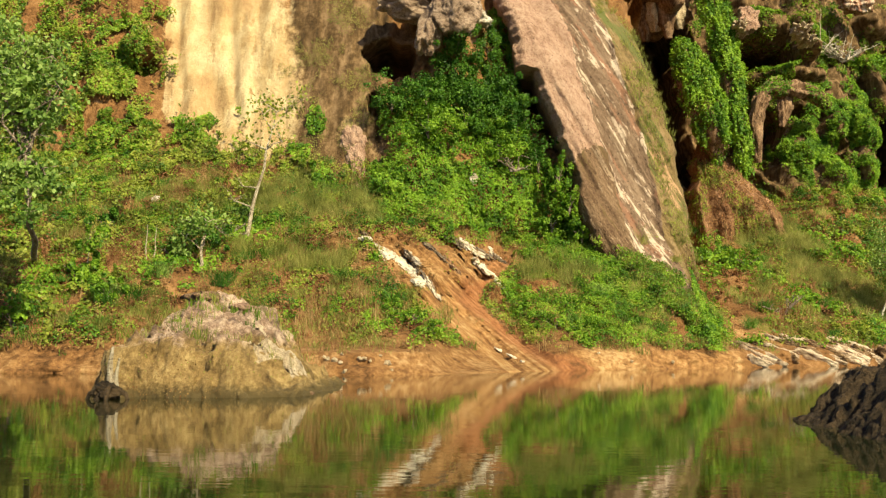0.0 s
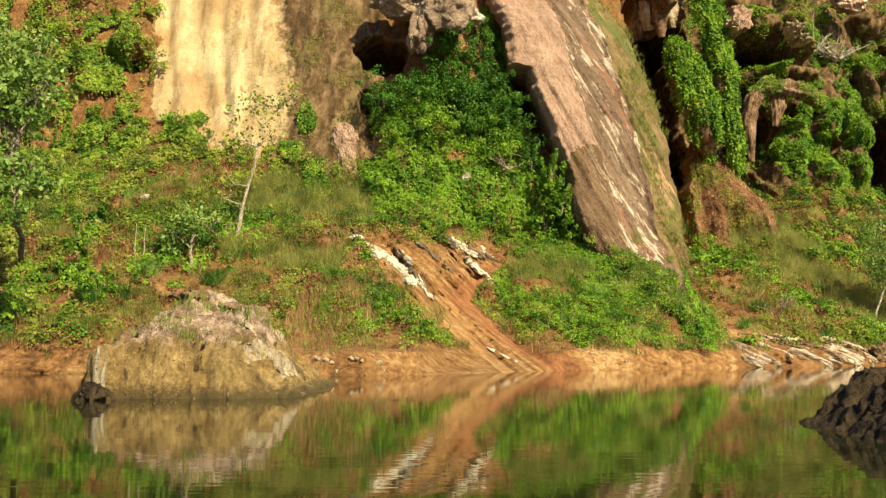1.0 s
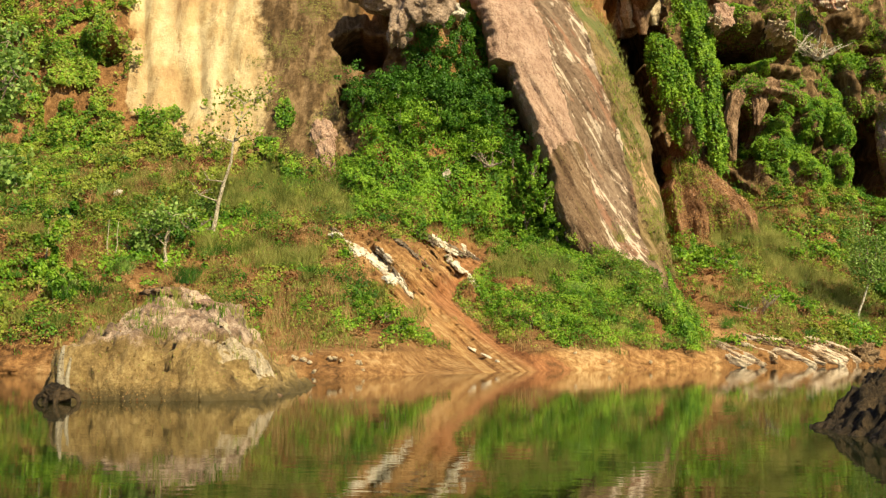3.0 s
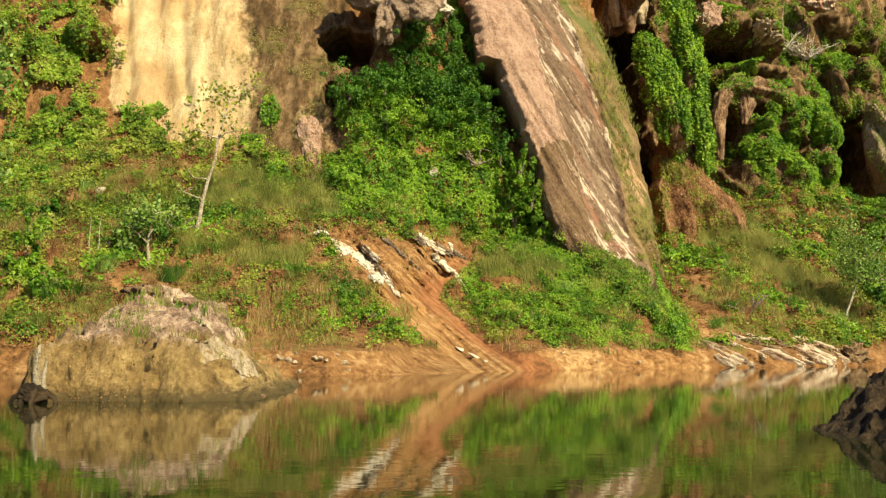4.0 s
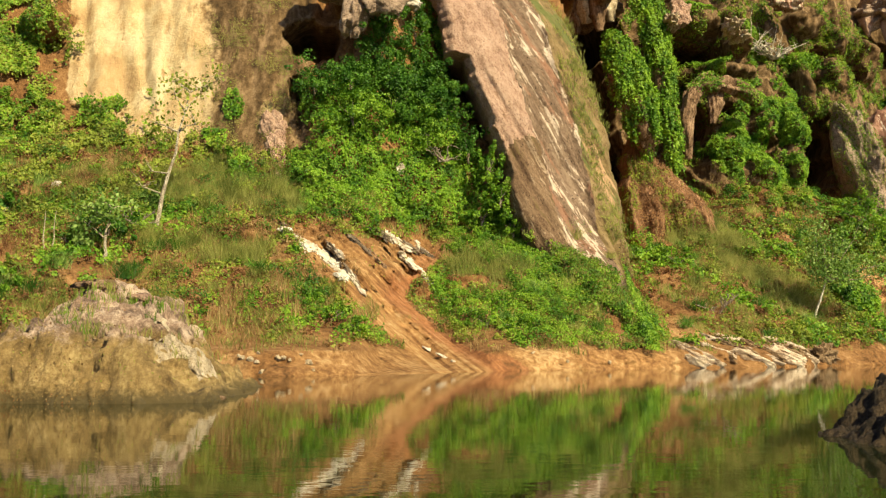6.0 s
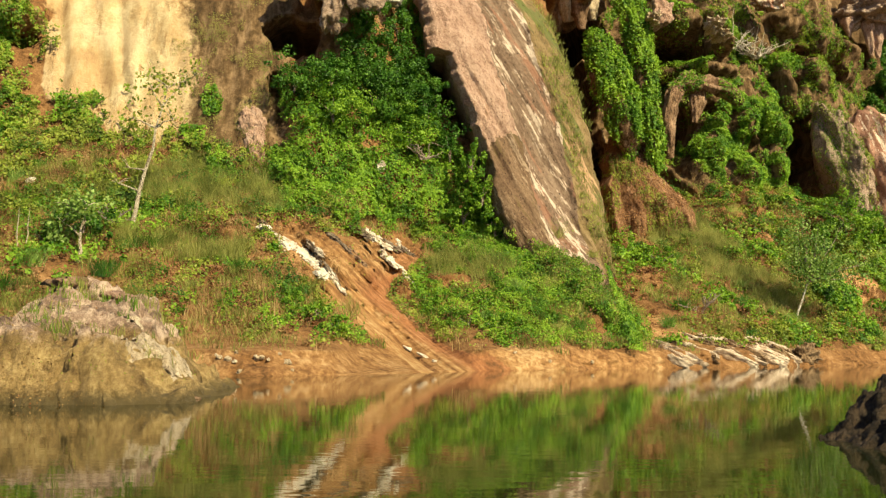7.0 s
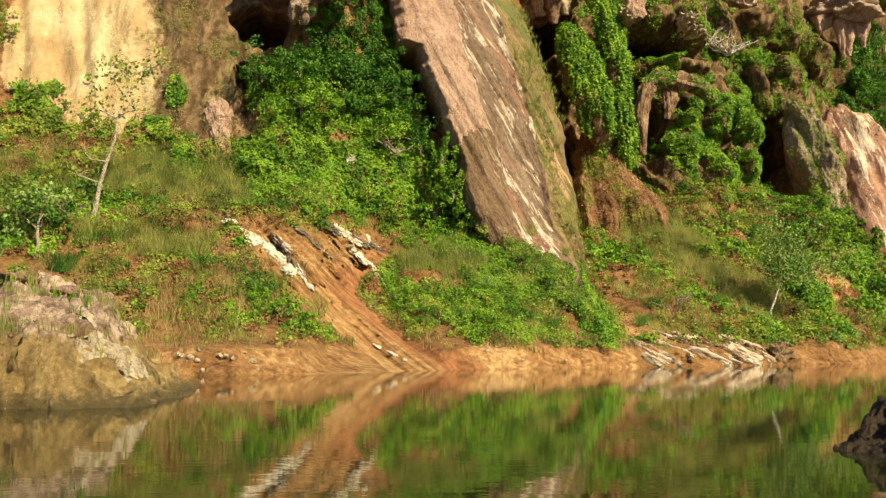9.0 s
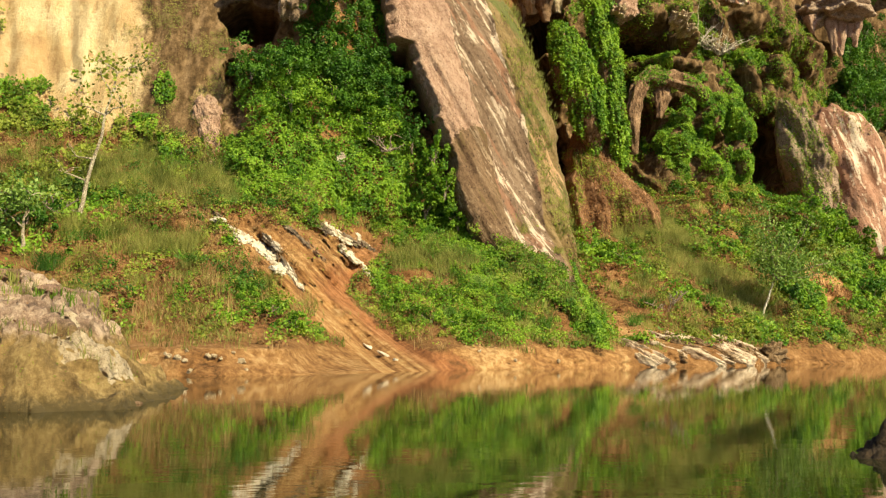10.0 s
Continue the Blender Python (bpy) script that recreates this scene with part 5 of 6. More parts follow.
hummocks("herb", (4, 19, 1, 9), 350, scrub(123.0, 0.15), M_OLIVE, "yellow green clumps below the rib", (0.2, 0.5), (0.08, 0.17), 100)
hummocks("herb", (19, 60, 1, 16), 750, scrub(127.0, 0.2), M_IVY, "fresh green leafy clumps on the far bank", (0.4, 0.9), (0.14, 0.28), 110)
hummocks("herb", (19, 60, 1, 16), 1000, scrub(131.0, 0.12), M_OLIVE, "yellow green clumps on the far bank", (0.3, 0.8), (0.12, 0.26), 100)
hummocks("herb", (19, 60, 1, 16), 300, scrub(137.0, 0.2), M_BUSH, "dark green clumps on the far bank", (0.4, 0.9), (0.12, 0.26), 110)
hummocks("herb", (19, 60, 1, 15), 1300, patchy(139.0, 0.0), M_RUST, "withered rust brown clumps on the far bank", (0.2, 0.5), (0.1, 0.22), 60)
meadow("grass", (-36, 58, 0.8, 17), 17, M_GRASS, "grey green tufted grass on the bank", (0.25, 0.7), 71.0, 0.1, per=8)
meadow("grass", (-36, 58, 0.8, 17), 10, M_GREENGRASS, "fresh green grass on the bank", (0.25, 0.6), 77.0, 0.1, per=8)
meadow("dry_grass", (-36, 58, 0.8, 17), 9, M_STRAW, "dry straw coloured grass on the bank", (0.3, 0.9), 83.0, 0.1, lean=0.3)


front, gt = RIB_FACE[0]
pick = (gt > 0.74) & (gt < 0.98) & (front[:, :, 2] < 32)
pool = front[pick]
pool = pool[fbm(pool[:, 0] * 0.9 + pool[:, 2] * 0.45, pool[:, 2] * 0.25, 3.0) > -0.05]
pool = pool[rng.integers(0, len(pool), 1000)] + rng.normal(size=(1000, 3)) * np.array([0.12, 0.0, 0.12])
tagged(blades("grass", pool, rng.uniform(0.15, 0.5, 1000), M_GRASS, per=6, width=0.022), "short grass on the mossy flank of the rib", "grass", kind="stuff")
tagged(leaves("creeper", pool[::2] + np.array([0, -0.1, 0]), np.tile([0, -0.8, 0.5], (500, 1)), rng.uniform(0.1, 0.22, 500), M_OLIVE), "small weeds on the mossy flank of the rib", "creeper", kind="stuff")


LOWRIB = (front[:, :, 2] < 8.6 - 4.6 * gt) | ((front[:, :, 2] < 12.5) & (gt < 0.1))
wild = front[LOWRIB]
wild = wild[fbm(wild[:, 0] * 0.8, wild[:, 2] * 0.6, 6.0) > -0.45 + 0.11 * (wild[:, 2] - 6.5)]
if len(wild):
    wild = wild[rng.integers(0, len(wild), 15000)] + rng.normal(size=(15000, 3)) * np.array([0.15, 0.05, 0.15])
    wild[:, 1] -= 0.35 * (0.5 + fbm(wild[:, 0] * 1.4, wild[:, 2] * 1.4, 4.0)) * rng.uniform(0.3, 1, 15000)
    tagged(leaves("creeper", wild[:6000] + np.array([0, -0.2, 0]), np.tile([0, -0.7, 0.6], (6000, 1)), rng.uniform(0.1, 0.2, 6000), M_MOSS), "creeper climbing over the lower edge of the rib", "creeper", kind="stuff")
    tagged(leaves("creeper", wild[6000:11000] + np.array([0, -0.25, 0]), np.tile([0, -0.7, 0.6], (5000, 1)), rng.uniform(0.1, 0.2, 5000), M_IVY), "bright creeper over the foot of the rib", "creeper", kind="stuff")
    tagged(blades("dry_grass", wild[11000:12000], rng.uniform(0.2, 0.5, 1000), M_GRASS, per=5, width=0.02), "olive grass on the foot of the rib", "grass", kind="stuff")
    tagged(leaves("leaf_litter", wild[12000:] + np.array([0, -0.06, 0]), np.tile([0, -0.8, 0.5], (3000, 1)), rng.uniform(0.08, 0.18, 3000), M_RUST), "brown withered growth on the foot of the rib", "creeper", kind="stuff")


def tufts(name, spots, n, mat, label, tall, **kw):
    """Dense grass in chosen patches."""
    x, z = scatter(-36, 58, 0.8, 36, n, lambda x, z: blot(x, z, spots) * smooth(-0.2, 0.4, fbm(x * 1.1, z * 1.4, 19.0)))
    P = np.stack([x, surface(x, z) - 0.1, z - 0.05], -1)
    return tagged(blades(name, P, rng.uniform(*tall, len(x)), mat, **kw), label, "grass", kind="stuff")


tufts("grass", [(8.0, 5.8, 2.6, 1.2, -0.8), (-7.0, 10.6, 3.0, 1.6, 0.0), (-10.8, 10.6, 2.0, 1.6, 0.0), (10.5, 4.8, 1.6, 0.8, -0.6), (-9.5, 12.0, 2.2, 1.4, 0.0), (-4.4, 9.6, 0.9, 2.0, -0.3), (31.0, 5.6, 3.0, 2.2, -0.7), (28.4, 8.4, 2.6, 2.2, -0.5), (-7.5, 6.0, 1.6, 1.0, 0.0), (-11, 6.4, 1.8, 0.8, 0.0), (29, 11, 3, 2, -0.3)], 45, M_GRASS, "soft grey green feather grass", (0.7, 1.5), per=20, lean=0.35, width=0.016, spread=0.25)
tufts("dry_grass", [(-5.0, 2.2, 2.6, 0.7, 0.0), (-7.5, 3.2, 2.0, 0.9, 0.0), (-3.4, 3.4, 1.4, 0.8, 0.0), (24.5, 3.2, 2.2, 1.2, -0.4)], 7, M_STRAW, "tall dry stalks above the shore", (0.6, 1.5), per=5, lean=0.2, width=0.03, spread=0.3)
tufts("dry_grass", [(-6.0, 1.35, 7.5, 0.5, 0.0), (12.0, 1.4, 6.0, 0.45, 0.0)], 30, M_STRAW, "dry grass hanging over the clay shore", (0.2, 0.6), per=8, lean=0.5, width=0.02, spread=0.2)
tufts("grass", [(-6.0, 1.4, 7.5, 0.5, 0.0), (12.0, 1.4, 6.0, 0.45, 0.0), (27, 1.9, 5.0, 0.5, 0.0)], 26, M_GRASS, "olive grass hanging over the clay shore", (0.2, 0.6), per=9, lean=0.6, width=0.02, spread=0.2)
for mat, label, seed, n in ((M_GRASS, "soft rounded clumps of feathery grey green grass", 5, 70), (M_SILVER, "soft rounded clumps of pale green herbs", 6, 40), (M_BUSH, "dark green feathery clumps of herbs", 8, 34)):
    r = np.random.default_rng(seed)
    x, z = np.concatenate([r.uniform(-30, 0, n), r.uniform(7, 50, n)]), r.uniform(1.8, 12.0, 2 * n)
    ok = (gully_bare(x, z) < 0.1) & (fbm(x * 0.3, z * 0.4, seed) > -0.2)
    P = np.stack([x, surface(x, z) - 0.1, z], -1)[ok]
    tagged(blades("grass_clump", P, r.uniform(0.5, 1.1, len(P)), mat, lean=0.75, width=0.022, per=130, spread=0.22), label, "grass", kind="stuff")
tufts("bracken", [(-5.5, 2.6, 3.0, 0.8, 0.0), (-16.5, 6.5, 2.6, 1.6, 0.0), (23.6, 3.6, 2.0, 1.6, -0.3), (42.5, 5.2, 1.6, 1.8, 0.0)], 14, M_RUST, "rust brown withered bracken", (0.4, 0.9), per=7, lean=0.4)
tufts("dry_grass", [(-4.5, 3.4, 4.6, 2.2, 0.0), (-9.5, 4.6, 3.0, 2.0, 0.0), (-7.0, 7.8, 3.0, 1.4, 0.0), (30, 6, 6, 3, -0.4), (-20, 10, 5, 4, 0.0)], 10, M_STRAW, "thin dry stalks and straw on the lower bank", (0.4, 1.1), per=8, lean=0.35, width=0.02, spread=0.25)
tufts("grass", [(-4.5, 3.2, 5.0, 2.2, 0.0), (-10, 5.0, 4.0, 2.4, 0.0), (30, 6, 7, 3, -0.4), (-20, 11, 6, 4, 0.0)], 16, M_GRASS, "thin olive grass on the lower bank", (0.3, 0.9), per=10, lean=0.45, width=0.018, spread=0.25)


def twig_mesh(points, radii, sides=6):
    """A tapered round limb along points."""
    points = [Vector(p) for p in points]
    verts, faces = [], []
    for i, (p, r) in enumerate(zip(points, radii)):
        d = (points[min(i + 1, len(points) - 1)] - points[max(i - 1, 0)]).normalized()
        s = d.cross(Vector((0.3, 1, 0.1))).normalized()
        u = s.cross(d)
        for k in range(sides):
            a = 2 * math.pi * k / sides
            verts.append(p + (s * math.cos(a) + u * math.sin(a)) * r)
        if i:
            for k in range(sides):
                b0, b1 = (i - 1) * sides, i * sides
                faces.append((b0 + k, b0 + (k + 1) % sides, b1 + (k + 1) % sides, b1 + k))
    return [v[:] for v in verts], faces


def limbs(name, chains, mat, parent, label=""):
    verts, faces = [], []
    for pts, radii in chains:
        v, f = twig_mesh(pts, radii)
        o = len(verts)
        verts += v
        faces += [tuple(i + o for i in q) for q in f]
    return mesh_object(name, verts, faces, mat, parent, label)


def crown_points(n, centre, size, seed, lumps=9):
    """Points in a crown made of many overlapping clumps, with gaps between them."""
    r = np.random.default_rng(seed)
    cs = np.clip(r.normal(size=(lumps, 3)) * 0.48, -1.1, 1.1) * np.array([1.0, 0.8, 1.0])
    pick = r.integers(0, lumps, n)
    q = r.normal(size=(n, 3))
    q = q / np.linalg.norm(q, axis=1, keepdims=True) * (r.uniform(0.35, 1.0, (n, 1)) ** 0.5) * r.uniform(0.12, 0.34, (lumps, 1))[pick]
    p = cs[pick] + q
    nrm = q / np.linalg.norm(q, axis=1, keepdims=True) + 0.4 * p
    return p * np.array(size) + np.array(centre), nrm + np.array([0, 0, 0.4])


def bush(base, size, n, mat, label, seed, name="shrub", leaf=(0.16, 0.32), lumps=12, lift=0.55, stem_mat=None, trunk=0.05):
    """A shrub: stems from its foot, and a crown of clumps of leaves."""
    ob = new(name)
    ob.location = base
    r = random.Random(seed)
    chains = []
    for i in range(5):
        a, k = r.uniform(0, 6.28), r.uniform(0.3, 0.8)
        tip = (math.cos(a) * size[0] * k, math.sin(a) * size[1] * k, size[2] * lift * r.uniform(0.9, 1.5))
        chains.append(([(0, 0, -0.3), (tip[0] * 0.3, tip[1] * 0.3, tip[2] * 0.5), tip], [trunk, trunk * 0.7, trunk * 0.25]))
    limbs("stem", chains, stem_mat or M_TWIG, ob)
    P, N = crown_points(n, (0, 0, size[2] * lift), size, seed, lumps)
    leaves("foliage", P, N, rng.uniform(*leaf, n), mat, ob)
    return tagged(ob, label, "shrub")



def plant(kind, base, size, n, mat, label, seed, leaf=(0.14, 0.3), lumps=12, lift=0.5, trunk=0.05, group=""):
    ob = bush(base, size, n, mat, label, seed, kind, leaf, lumps, lift, None, trunk)
    return tagged(ob, group=group)


# leafy clumps on both edges of the gully's mouth
for i, (x, z, w, h) in enumerate([(-1.8, 2.3, 1.1, 0.8), (-0.5, 1.8, 0.9, 0.6), (-2.8, 2.9, 0.8, 0.7), (5.0, 3.4, 0.8, 0.7), (6.4, 2.3, 1.2, 0.8), (8.2, 1.9, 1.2, 0.7), (7.4, 3.4, 1.1, 0.8)]):
    plant("shrub", spot(x, z, 0.25), (w, 0.8, h), 1300, M_IVY, "fresh green leafy bush above the clay shore", 190 + i, (0.07, 0.16), 26, group="shore bushes")
# the shrubs that hide the cave's foot, and those that lean on the rib
for i, (x, z, out, w, h) in enumerate([(8.0, 12.6, 2.6, 0.8, 1.5), (8.7, 10.6, 2.2, 0.9, 1.3), (9.6, 8.6, 1.4, 1.0, 1.1), (7.6, 9.4, 1.2, 1.1, 1.1)]):
    plant("shrub", spot(x, z, out), (w, 0.9, h), 1500, M_IVY, "bright green leafy shrub growing against the rib", 170 + i, (0.1, 0.22), 24, group="rib shrubs")
for i, (x, z, w, h, n) in enumerate([(1.2, 21.0, 2.4, 2.4, 4200), (3.6, 19.6, 2.2, 2.4, 3800), (-1.2, 19.4, 2.2, 1.7, 3000), (-3.6, 18.6, 1.8, 1.3, 1900), (5.2, 17.4, 1.8, 2.2, 2800), (1.6, 18.0, 2.6, 2.0, 3600), (-1.0, 16.8, 2.2, 1.8, 2600), (4.2, 15.4, 1.9, 1.6, 2000), (6.8, 14.8, 1.2, 1.9, 1000), (3.4, 23.6, 1.4, 1.8, 1600), (1.0, 23.4, 1.6, 1.5, 1800)]):
    plant("shrub", spot(x, z - h * 0.5, 1.2), (w, 1.7, h), int(n * 1.7), M_BUSH if i not in (6, 7) else M_IVY, "dark green leafy shrub in front of the cave" if i not in (6, 7) else "bright green leafy shrub below the cave", 10 + i, (0.1, 0.21), 46, trunk=0.05, group="cave shrubs")
for i, (x, z, w, h, mat) in enumerate([(-27, 8.5, 1.8, 1.4, M_SILVER), (-20.0, 8.2, 1.0, 0.9, M_BUSH), (-13.9, 6.9, 1.3, 1.2, M_BUSH), (-15.2, 6.0, 1.1, 1.0, M_SILVER), (-12.6, 9.2, 1.0, 0.9, M_SILVER), (-17.0, 3.6, 0.9, 0.8, M_IVY), (-20.2, 7.4, 1.0, 1.0, M_IVY),
                                       (-21.0, 2.2, 1.2, 1.0, M_IVY), (-19.4, 4.6, 1.2, 1.6, M_IVY), (-8.4, 12.0, 0.9, 1.2, M_IVY), (22.4, 8.4, 2.2, 1.3, M_IVY), (24.6, 7.6, 1.8, 1.2, M_IVY), (36.6, 4.4, 1.5, 1.5, M_BUSH), (44.0, 3.4, 1.8, 1.4, M_IVY), (47.5, 5.2, 2.0, 1.8, M_BUSH)]):
    plant("shrub", spot(x, z, 0.3), (w, w * 0.8, h), 900, mat, "low leafy shrub growing on the bank", 30 + i, lumps=14, group="bank shrubs")
for i, (x, z, w, h) in enumerate([(50.5, 9.6, 2.4, 2.2), (53.5, 8.2, 2.4, 2.2), (47.0, 10.0, 2.2, 2.0), (56.0, 10.5, 2.6, 2.2)]):
    plant("shrub", spot(x, z, 0.4), (w, 1.8, h), 1500, M_MOSS, "green shrub at the foot of the banded boulder", 50 + i, (0.18, 0.36), 16, group="far shrubs")
for i, (x, z, w, h) in enumerate([(63.0, 27.0, 2.6, 3.0), (65.5, 31.0, 3.0, 3.4), (62.5, 23.0, 2.4, 2.6), (60.2, 25.5, 1.8, 1.8), (67.5, 25.5, 3.0, 4.0), (57.8, 27.0, 1.6, 1.4), (64.0, 35.0, 3.0, 3.4), (67.0, 37.5, 3.2, 3.6), (68.5, 31.0, 3.0, 4.0), (62.0, 30.5, 1.8, 2.6)]):
    plant("shrub", spot(x, z, 1.0), (w, 2.2, h), 4200, M_BUSH, "dark green shrub high on the far cliff", 70 + i, (0.16, 0.34), 40, group="cliff shrubs")

for i, (x, z, w, h) in enumerate([(42.4, 11.4, 2.3, 1.9), (45.6, 10.6, 2.0, 1.7), (40.0, 9.6, 1.6, 1.3)]):
    plant("shrub", spot(x, z, 1.2), (w, 1.8, h), 2200, M_IVY, "bright green rounded shrub below the grotto", 90 + i, (0.12, 0.26), 26, group="grotto shrubs")


def wander(a, b, n, bend, r):
    """Points from a to b with a crooked way between them."""
    a, b = Vector(a), Vector(b)
    out = []
    for i in range(n + 1):
        k = i / n
        off = Vector((r.uniform(-1, 1), r.uniform(-1, 1), r.uniform(-0.5, 0.5))) * bend * math.sin(math.pi * k)
        out.append(a.lerp(b, k) + off)
    return out


def leafy_tips(tips, per, spread, leaf, mat, parent, seed, name="foliage"):
    r = np.random.default_rng(seed)
    c = np.repeat(np.array([t[:] for t in tips]), per, 0)
    P = c + r.normal(size=c.shape) * np.array(spread)
    return leaves(name, P, r.normal(size=c.shape) + np.array([0, -0.3, 0.7]), r.uniform(*leaf, len(P)), mat, parent)


def sapling(foot, crown, branches, mat_leaf, label, seed, trunk=0.11, per=26, spread=(0.4, 0.4, 0.3), leaf=(0.14, 0.3)):
    """A thin crooked tree: trunk, branches and sparse leaves at the twigs' ends."""
    r = random.Random(seed)
    ob = new("sapling")
    ob.location = foot
    top = Vector(crown) - Vector(foot)
    stem = wander((0, 0, -0.3), top, 7, 0.12, r)
    limbs("trunk", [(stem, [trunk * (1 - 0.75 * i / 7) for i in range(8)])], M_BARK, ob, "pale bark trunk")
    tips, chains = [top], []
    for k, (dx, dy, dz) in branches:
        root_ = stem[k]
        tip_ = root_ + Vector((dx, dy, dz))
        pts = wander(root_, tip_, 4, 0.15, r)
        chains.append((pts, [trunk * 0.4, trunk * 0.33, trunk * 0.25, trunk * 0.18, trunk * 0.1]))
        tips += [pts[2], pts[3], tip_]
        for _ in range(3):
            t2 = pts[3] + Vector((r.uniform(-0.8, 0.8), r.uniform(-0.6, 0.6), r.uniform(0.0, 0.9)))
            chains.append(([pts[3], pts[3].lerp(t2, 0.5) + Vector((0, 0, 0.1)), t2], [trunk * 0.2, trunk * 0.14, trunk * 0.06]))
            tips.append(t2)
    tagged(limbs("branch", chains, M_BARK, ob), kind="stuff")
    leafy_tips(tips, per, spread, leaf, mat_leaf, ob, seed)
    return tagged(ob, label, "tree")


sapling(spot(-11.9, 7.6), (-10.1, 65.6, 15.4), [(7, (1.9, 0, 0.9)), (7, (-1.3, 0.2, 0.8)), (6, (1.0, 0.4, 1.6)), (5, (-1.6, 0, 0.6)), (5, (1.2, -0.5, 0.5)), (3, (-1.2, 0.3, 0.2)), (2, (-1.4, -0.3, 0.5)), (6, (-0.6, -0.5, 1.3))], M_OLIVE,
        "slender pale-barked sapling with sparse yellow leaves on the bank", 3, 0.15, 13)
sapling(spot(-13.6, 5.3), (-13.3, 61.0, 7.9), [(4, (-1.2, 0, 1.0)), (5, (0.4, 0, 1.4)), (6, (-0.9, 0.3, 0.9))], M_SILVER, "broken pale sapling with a few green shoots", 8, 0.13, 30)


def left_tree():
    """A leafy tree that leans out over the bank."""
    r = random.Random(21)
    ob = new("tree")
    foot = Vector(spot(-22.5, 6.0))
    ob.location = foot
    fork = Vector((-18.6, 48.5, 10.4)) - foot
    stem = wander((0, 0, -0.4), fork, 8, 0.25, r)
    limbs("trunk", [(stem, [0.18 - 0.012 * i for i in range(9)])], M_TWIG, ob, "grey brown trunk")
    chains, tips = [], []
    for i in range(16):
        a = r.uniform(0, 6.28)
        reach = r.uniform(1.2, 3.0)
        tip_ = fork + Vector((math.cos(a) * reach * 1.0, math.sin(a) * reach * 0.8, r.uniform(-3.8, 6.0)))
        if tip_.x + foot.x > -15.6:
            tip_.x = -15.8 - foot.x
        pts = wander(fork - Vector((0, 0, r.uniform(0, 1))), tip_, 5, 0.3, r)
        chains.append((pts, [0.1, 0.085, 0.07, 0.05, 0.035, 0.02]))
        for p in pts[2:]:
            for _ in range(4):
                t2 = p + Vector((r.uniform(-0.9, 0.9), r.uniform(-0.9, 0.9), r.uniform(-0.6, 0.8)))
                tips.append(t2)
                chains.append(([p, t2], [0.025, 0.008]))
    tagged(limbs("branch", chains, M_TWIG, ob), kind="stuff")
    leafy_tips(tips, 26, (0.3, 0.3, 0.16), (0.16, 0.34), M_SILVER, ob, 22, "crown")
    return tagged(ob, "leafy pale green tree leaning out over the bank", "tree")


left_tree()


def right_tree():
    """The young tree on the far bank, with a bare pale stem below its crown."""
    r = random.Random(31)
    ob = new("tree")
    foot = Vector(spot(32.2, 2.9))
    ob.location = foot
    fork = Vector((1.0, -0.3, 3.0))
    limbs("trunk", [(wander((0, 0, -0.3), fork, 5, 0.06, r), [0.1, 0.09, 0.085, 0.08, 0.07, 0.06])], M_WHITE, ob, "bare pale stem")
    chains, tips = [], []
    for i in range(14):
        tip_ = fork + Vector((r.uniform(-1.4, 4.8), r.uniform(-1, 1.5), r.uniform(0.2, 6.0)))
        pts = wander(fork, tip_, 4, 0.3, r)
        chains.append((pts, [0.05, 0.042, 0.034, 0.025, 0.015]))
        for p in pts[1:]:
            for _ in range(4):
                t2 = p + Vector((r.uniform(-0.9, 0.9), r.uniform(-0.9, 0.9), r.uniform(-0.5, 0.8)))
                tips.append(t2)
    tagged(limbs("branch", chains, M_TWIG, ob), kind="stuff")
    leafy_tips(tips, 22, (0.42, 0.4, 0.3), (0.12, 0.25), M_SILVER, ob, 32, "crown")
    return tagged(ob, "young leafy tree with a bare pale stem above the water", "tree")


right_tree()


def dead_branches(name, foot, n, reach, mat, label, seed, flat=0.5):
    """A tangle of bare branches."""
    r = random.Random(seed)
    ob = new(name)
    ob.location = foot
    for i in range(n):
        tip_ = Vector((r.uniform(-1, 1) * reach, r.uniform(-0.6, 0.2) * reach, r.uniform(0.05, 1.0) * reach * flat))
        pts = wander((r.uniform(-0.3, 0.3), 0, -0.1), tip_, 5, 0.25 * reach * 0.4, r)
        chains = [(pts, [0.08, 0.07, 0.06, 0.045, 0.035, 0.015])]
        for p in pts[2:5]:
            t2 = p + Vector((r.uniform(-0.5, 0.5), r.uniform(-0.3, 0.3), r.uniform(-0.1, 0.6))) * reach * 0.4
            chains.append(([p, p.lerp(t2, 0.5) + Vector((0, 0, 0.05)), t2], [0.035, 0.028, 0.012]))
        tagged(limbs("branch", chains, mat, ob), kind="stuff")
    return tagged(ob, label, "dead wood")


dead_branches("dead_bush", spot(40.2, 29.8, 0.6), 22, 3.2, M_SILVERWOOD, "tangle of bleached dead branches on the ledge", 1, 0.6)
dead_branches("dead_bush", spot(38.2, 30.8, 1.0), 9, 2.4, M_SILVERWOOD, "bleached upright branches on the ledge", 6, 1.2)
dead_branches("dead_bush", spot(5.0, 13.6, 1.2), 8, 1.3, M_TWIG, "grey brown dead brush among the creeper", 2, 0.7)
dead_branches("dead_bush", spot(-12.8, 7.9, 0.4), 7, 1.4, M_TWIG, "bare twigs around the sapling's foot", 4, 0.8)
dead_branches("dead_bush", spot(24.0, 3.6, 0.3), 7, 1.6, M_TWIG, "bare brown brush above the slanting slabs", 5, 0.8)
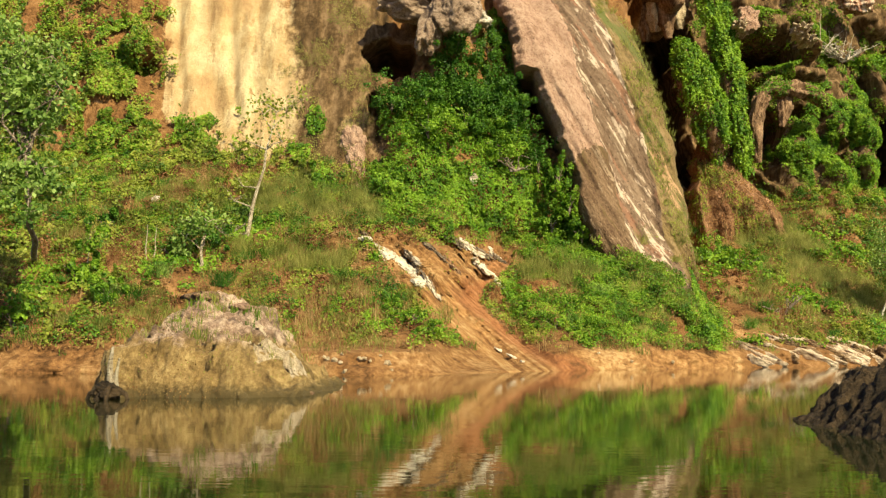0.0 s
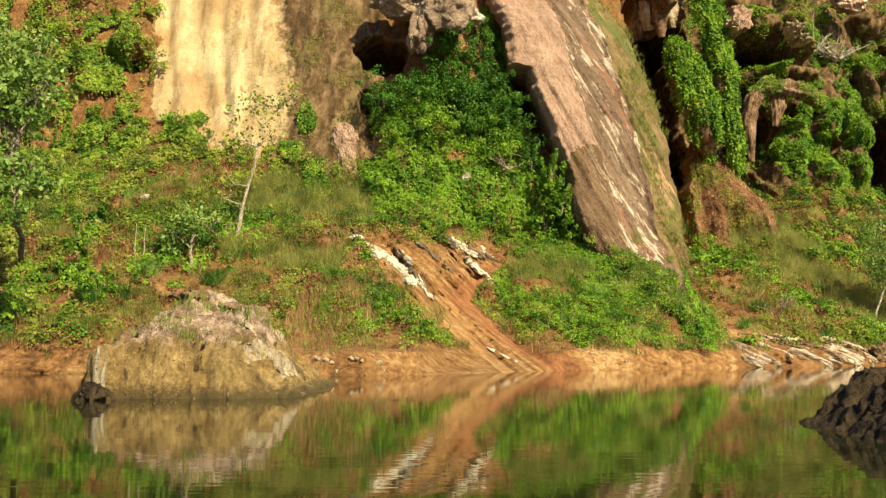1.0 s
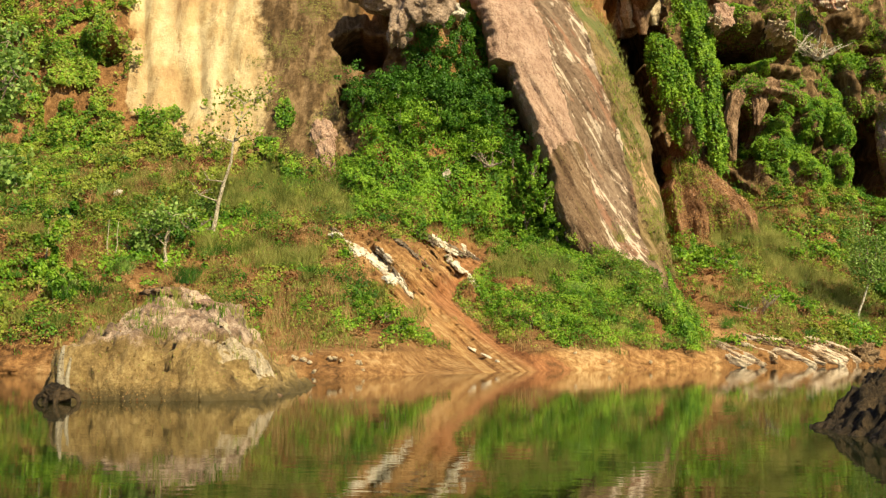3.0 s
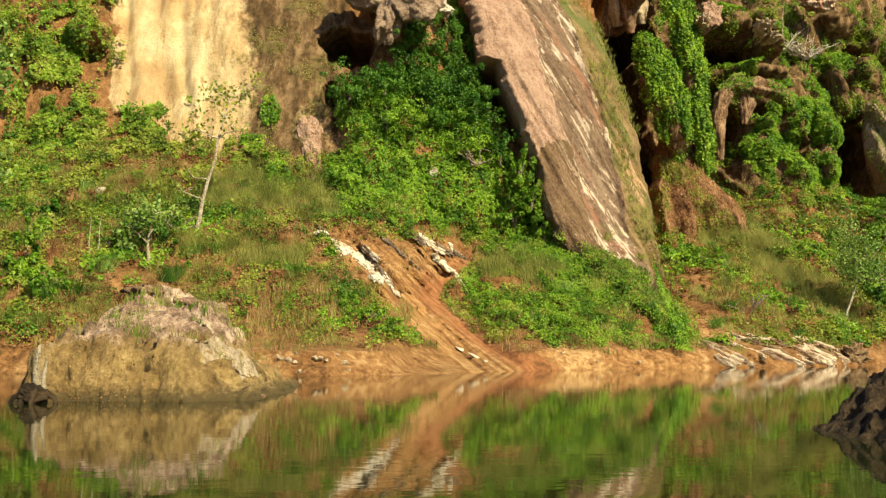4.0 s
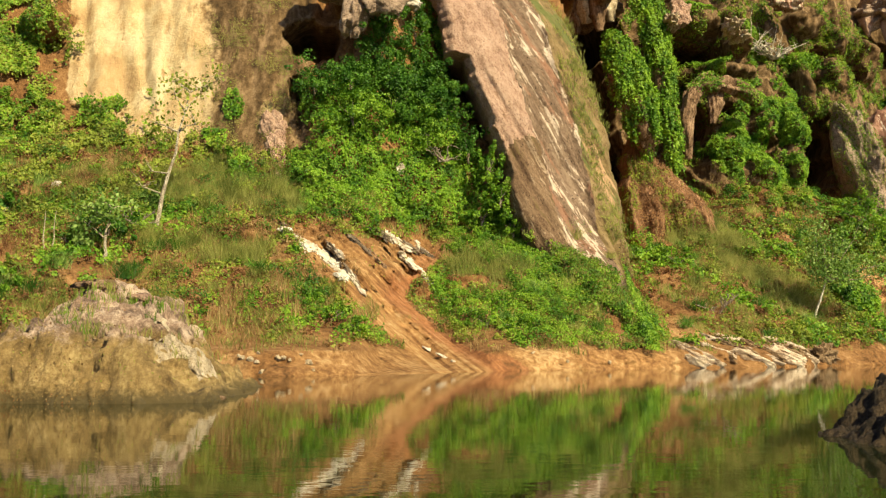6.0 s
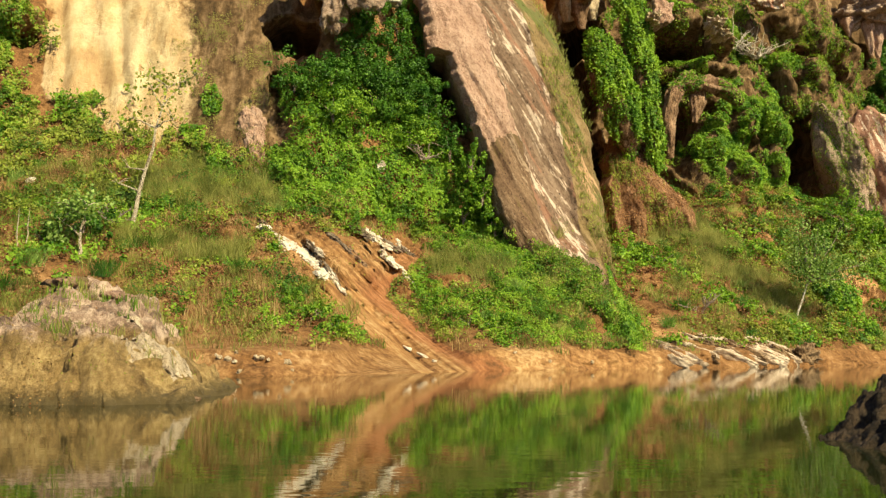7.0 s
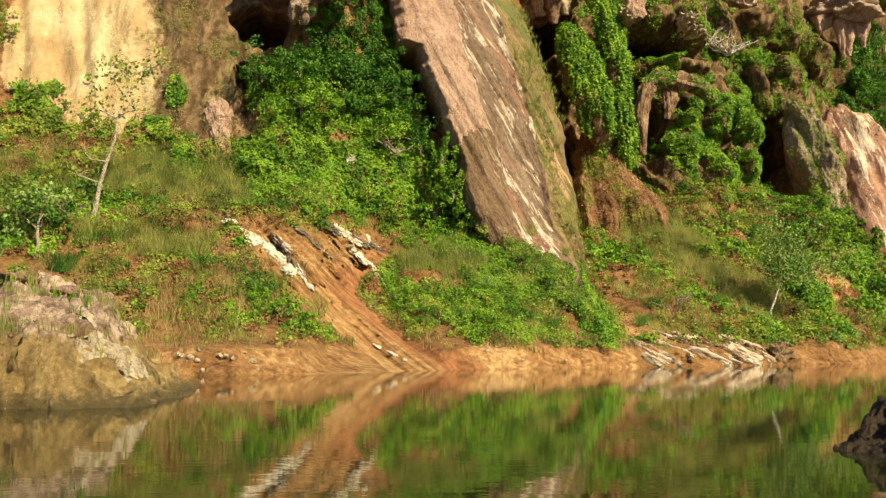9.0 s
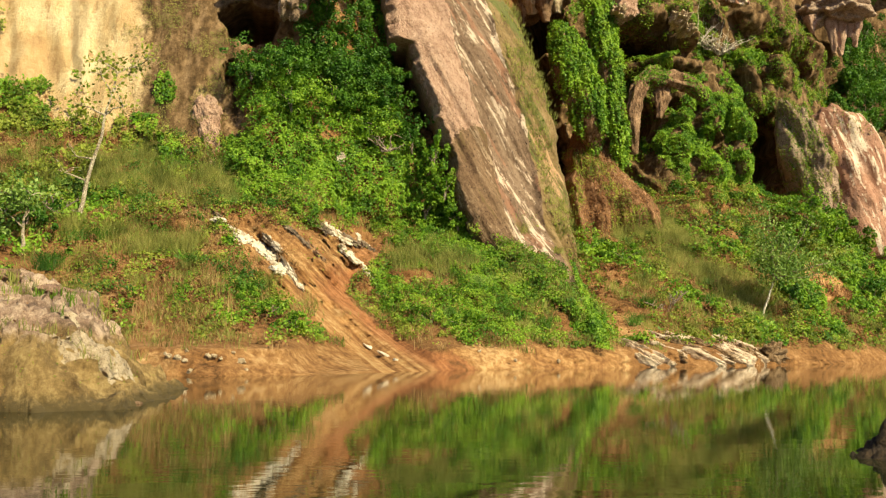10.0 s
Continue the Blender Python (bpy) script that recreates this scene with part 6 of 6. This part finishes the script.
for i, (x, z, lean, tall) in enumerate([(37.6, 30.6, 0.1, 2.8), (36.6, 31.0, 0.05, 3.2), (38.4, 31.0, 0.15, 2.6), (39.2, 31.2, -0.2, 1.8), (40.2, 31.2, 0.3, 2.4), (41.0, 31.0, 0.4, 2.0), (-19.4, 5.4, 0.05, 2.0), (-16.4, 6.2, 0.0, 1.8), (-16.1, 6.0, 0.1, 2.0)]):
    ob = new("bare_stem")
    ob.location = spot(x, z, 0.4)
    limbs("stem", [(wander((0, 0, -0.3), (lean * tall, 0, tall), 5, 0.08, random.Random(i)), [0.05, 0.045, 0.04, 0.03, 0.022, 0.012])], M_BARK, ob)
    tagged(ob, "thin bare pale stem standing on the slope", "dead wood", "bare stems")


def fallen_branch(a, b, label, mat=None):
    ob = new("fallen_branch")
    ob.location = a
    r = random.Random(77)
    limbs("stem", [(wander((0, 0, 0), Vector(b) - Vector(a), 6, 0.08, r), [0.07, 0.06, 0.055, 0.05, 0.04, 0.03, 0.015])], mat or M_TWIG, ob)
    return tagged(ob, label, "dead wood")


fallen_branch(spot(3.6, 15.6, 1.8), spot(6.3, 14.4, 1.8), "grey fallen branch lying over the creeper")
fallen_branch((-5.0, 27.2, 0.25), (-4.2, 27.8, 0.62), "thin bare stick leaning on the islet", M_BARK)


def stump():
    ob = new("tree_stump")
    ob.location = (-7.8, 25.85, 0.0)
    limbs("trunk", [([(0, 0, -0.4), (0.03, 0, 0.3), (0.0, 0.02, 0.8), (0.06, 0, 1.2)], [0.12, 0.1, 0.07, 0.03]), ([(0.2, 0.1, -0.3), (0.13, 0.05, 0.5), (0.22, 0, 0.95)], [0.08, 0.06, 0.025])], M_BARK, ob)
    lump("root", (-0.05, -0.1, 0.12), (0.32, 0.32, 0.26), M_DARK, 91, 0.5, 4, parent=ob, label="dark wet root mass")
    for k, (dx, dy) in enumerate([(-0.5, -0.2), (0.55, -0.25), (0.1, -0.6)]):
        limbs("root", [([(dx * 0.4, dy * 0.4, 0.2), (dx * 0.8, dy * 0.8, 0.12), (dx * 1.1, dy * 1.1, -0.2)], [0.08, 0.06, 0.03])], M_DARK, ob)
    return tagged(ob, "broken pale tree stump with dark roots in the water", "stump")


stump()
isle_parts = [o for o in isle.children]
overgrow(isle_parts, 7000, M_STRAW, "dry fuzz of moss and lichen on the islet", (0.025, 0.07), 0.04, 0.15, name="moss", seed=3.0)
overgrow(isle_parts, 2000, M_RUST, "brown dead growth on the islet", (0.025, 0.07), 0.04, 0.2, name="moss", seed=8.0)
overgrow([o for o in isle_parts if o.name.startswith("foot")], 1500, M_OLIVE, "olive algae on the foot of the islet", (0.02, 0.05), 0.03, 0.15, name="moss", seed=13.0, low=0.4)
x, y = rng.uniform(-8.4, -3.6, 220), rng.uniform(28.2, 34, 220)
z = isle_height(x, y)
ok = (fbm(x * 0.9, y * 0.6, 5.0) > 0.05) & (z > 0.7)
P = np.stack([x, y, z - 0.03], -1)[ok]
tagged(blades("grass", P, rng.uniform(0.15, 0.5, len(P)), M_GRASS, per=10, width=0.016, spread=0.12), "tufts of grass on top of the islet", "grass", kind="stuff")
x, y = rng.uniform(-7.6, -4.6, 80), rng.uniform(29, 33.5, 80)
P = np.stack([x, y, isle_height(x, y) - 0.03], -1)[vnoise(x * 1.2, y * 1.2) > 0.25]
tagged(blades("grass", P, rng.uniform(0.2, 0.45, len(P)), M_GREENGRASS, per=12, width=0.018, spread=0.1), "fresh green tufts on the islet", "grass", kind="stuff")
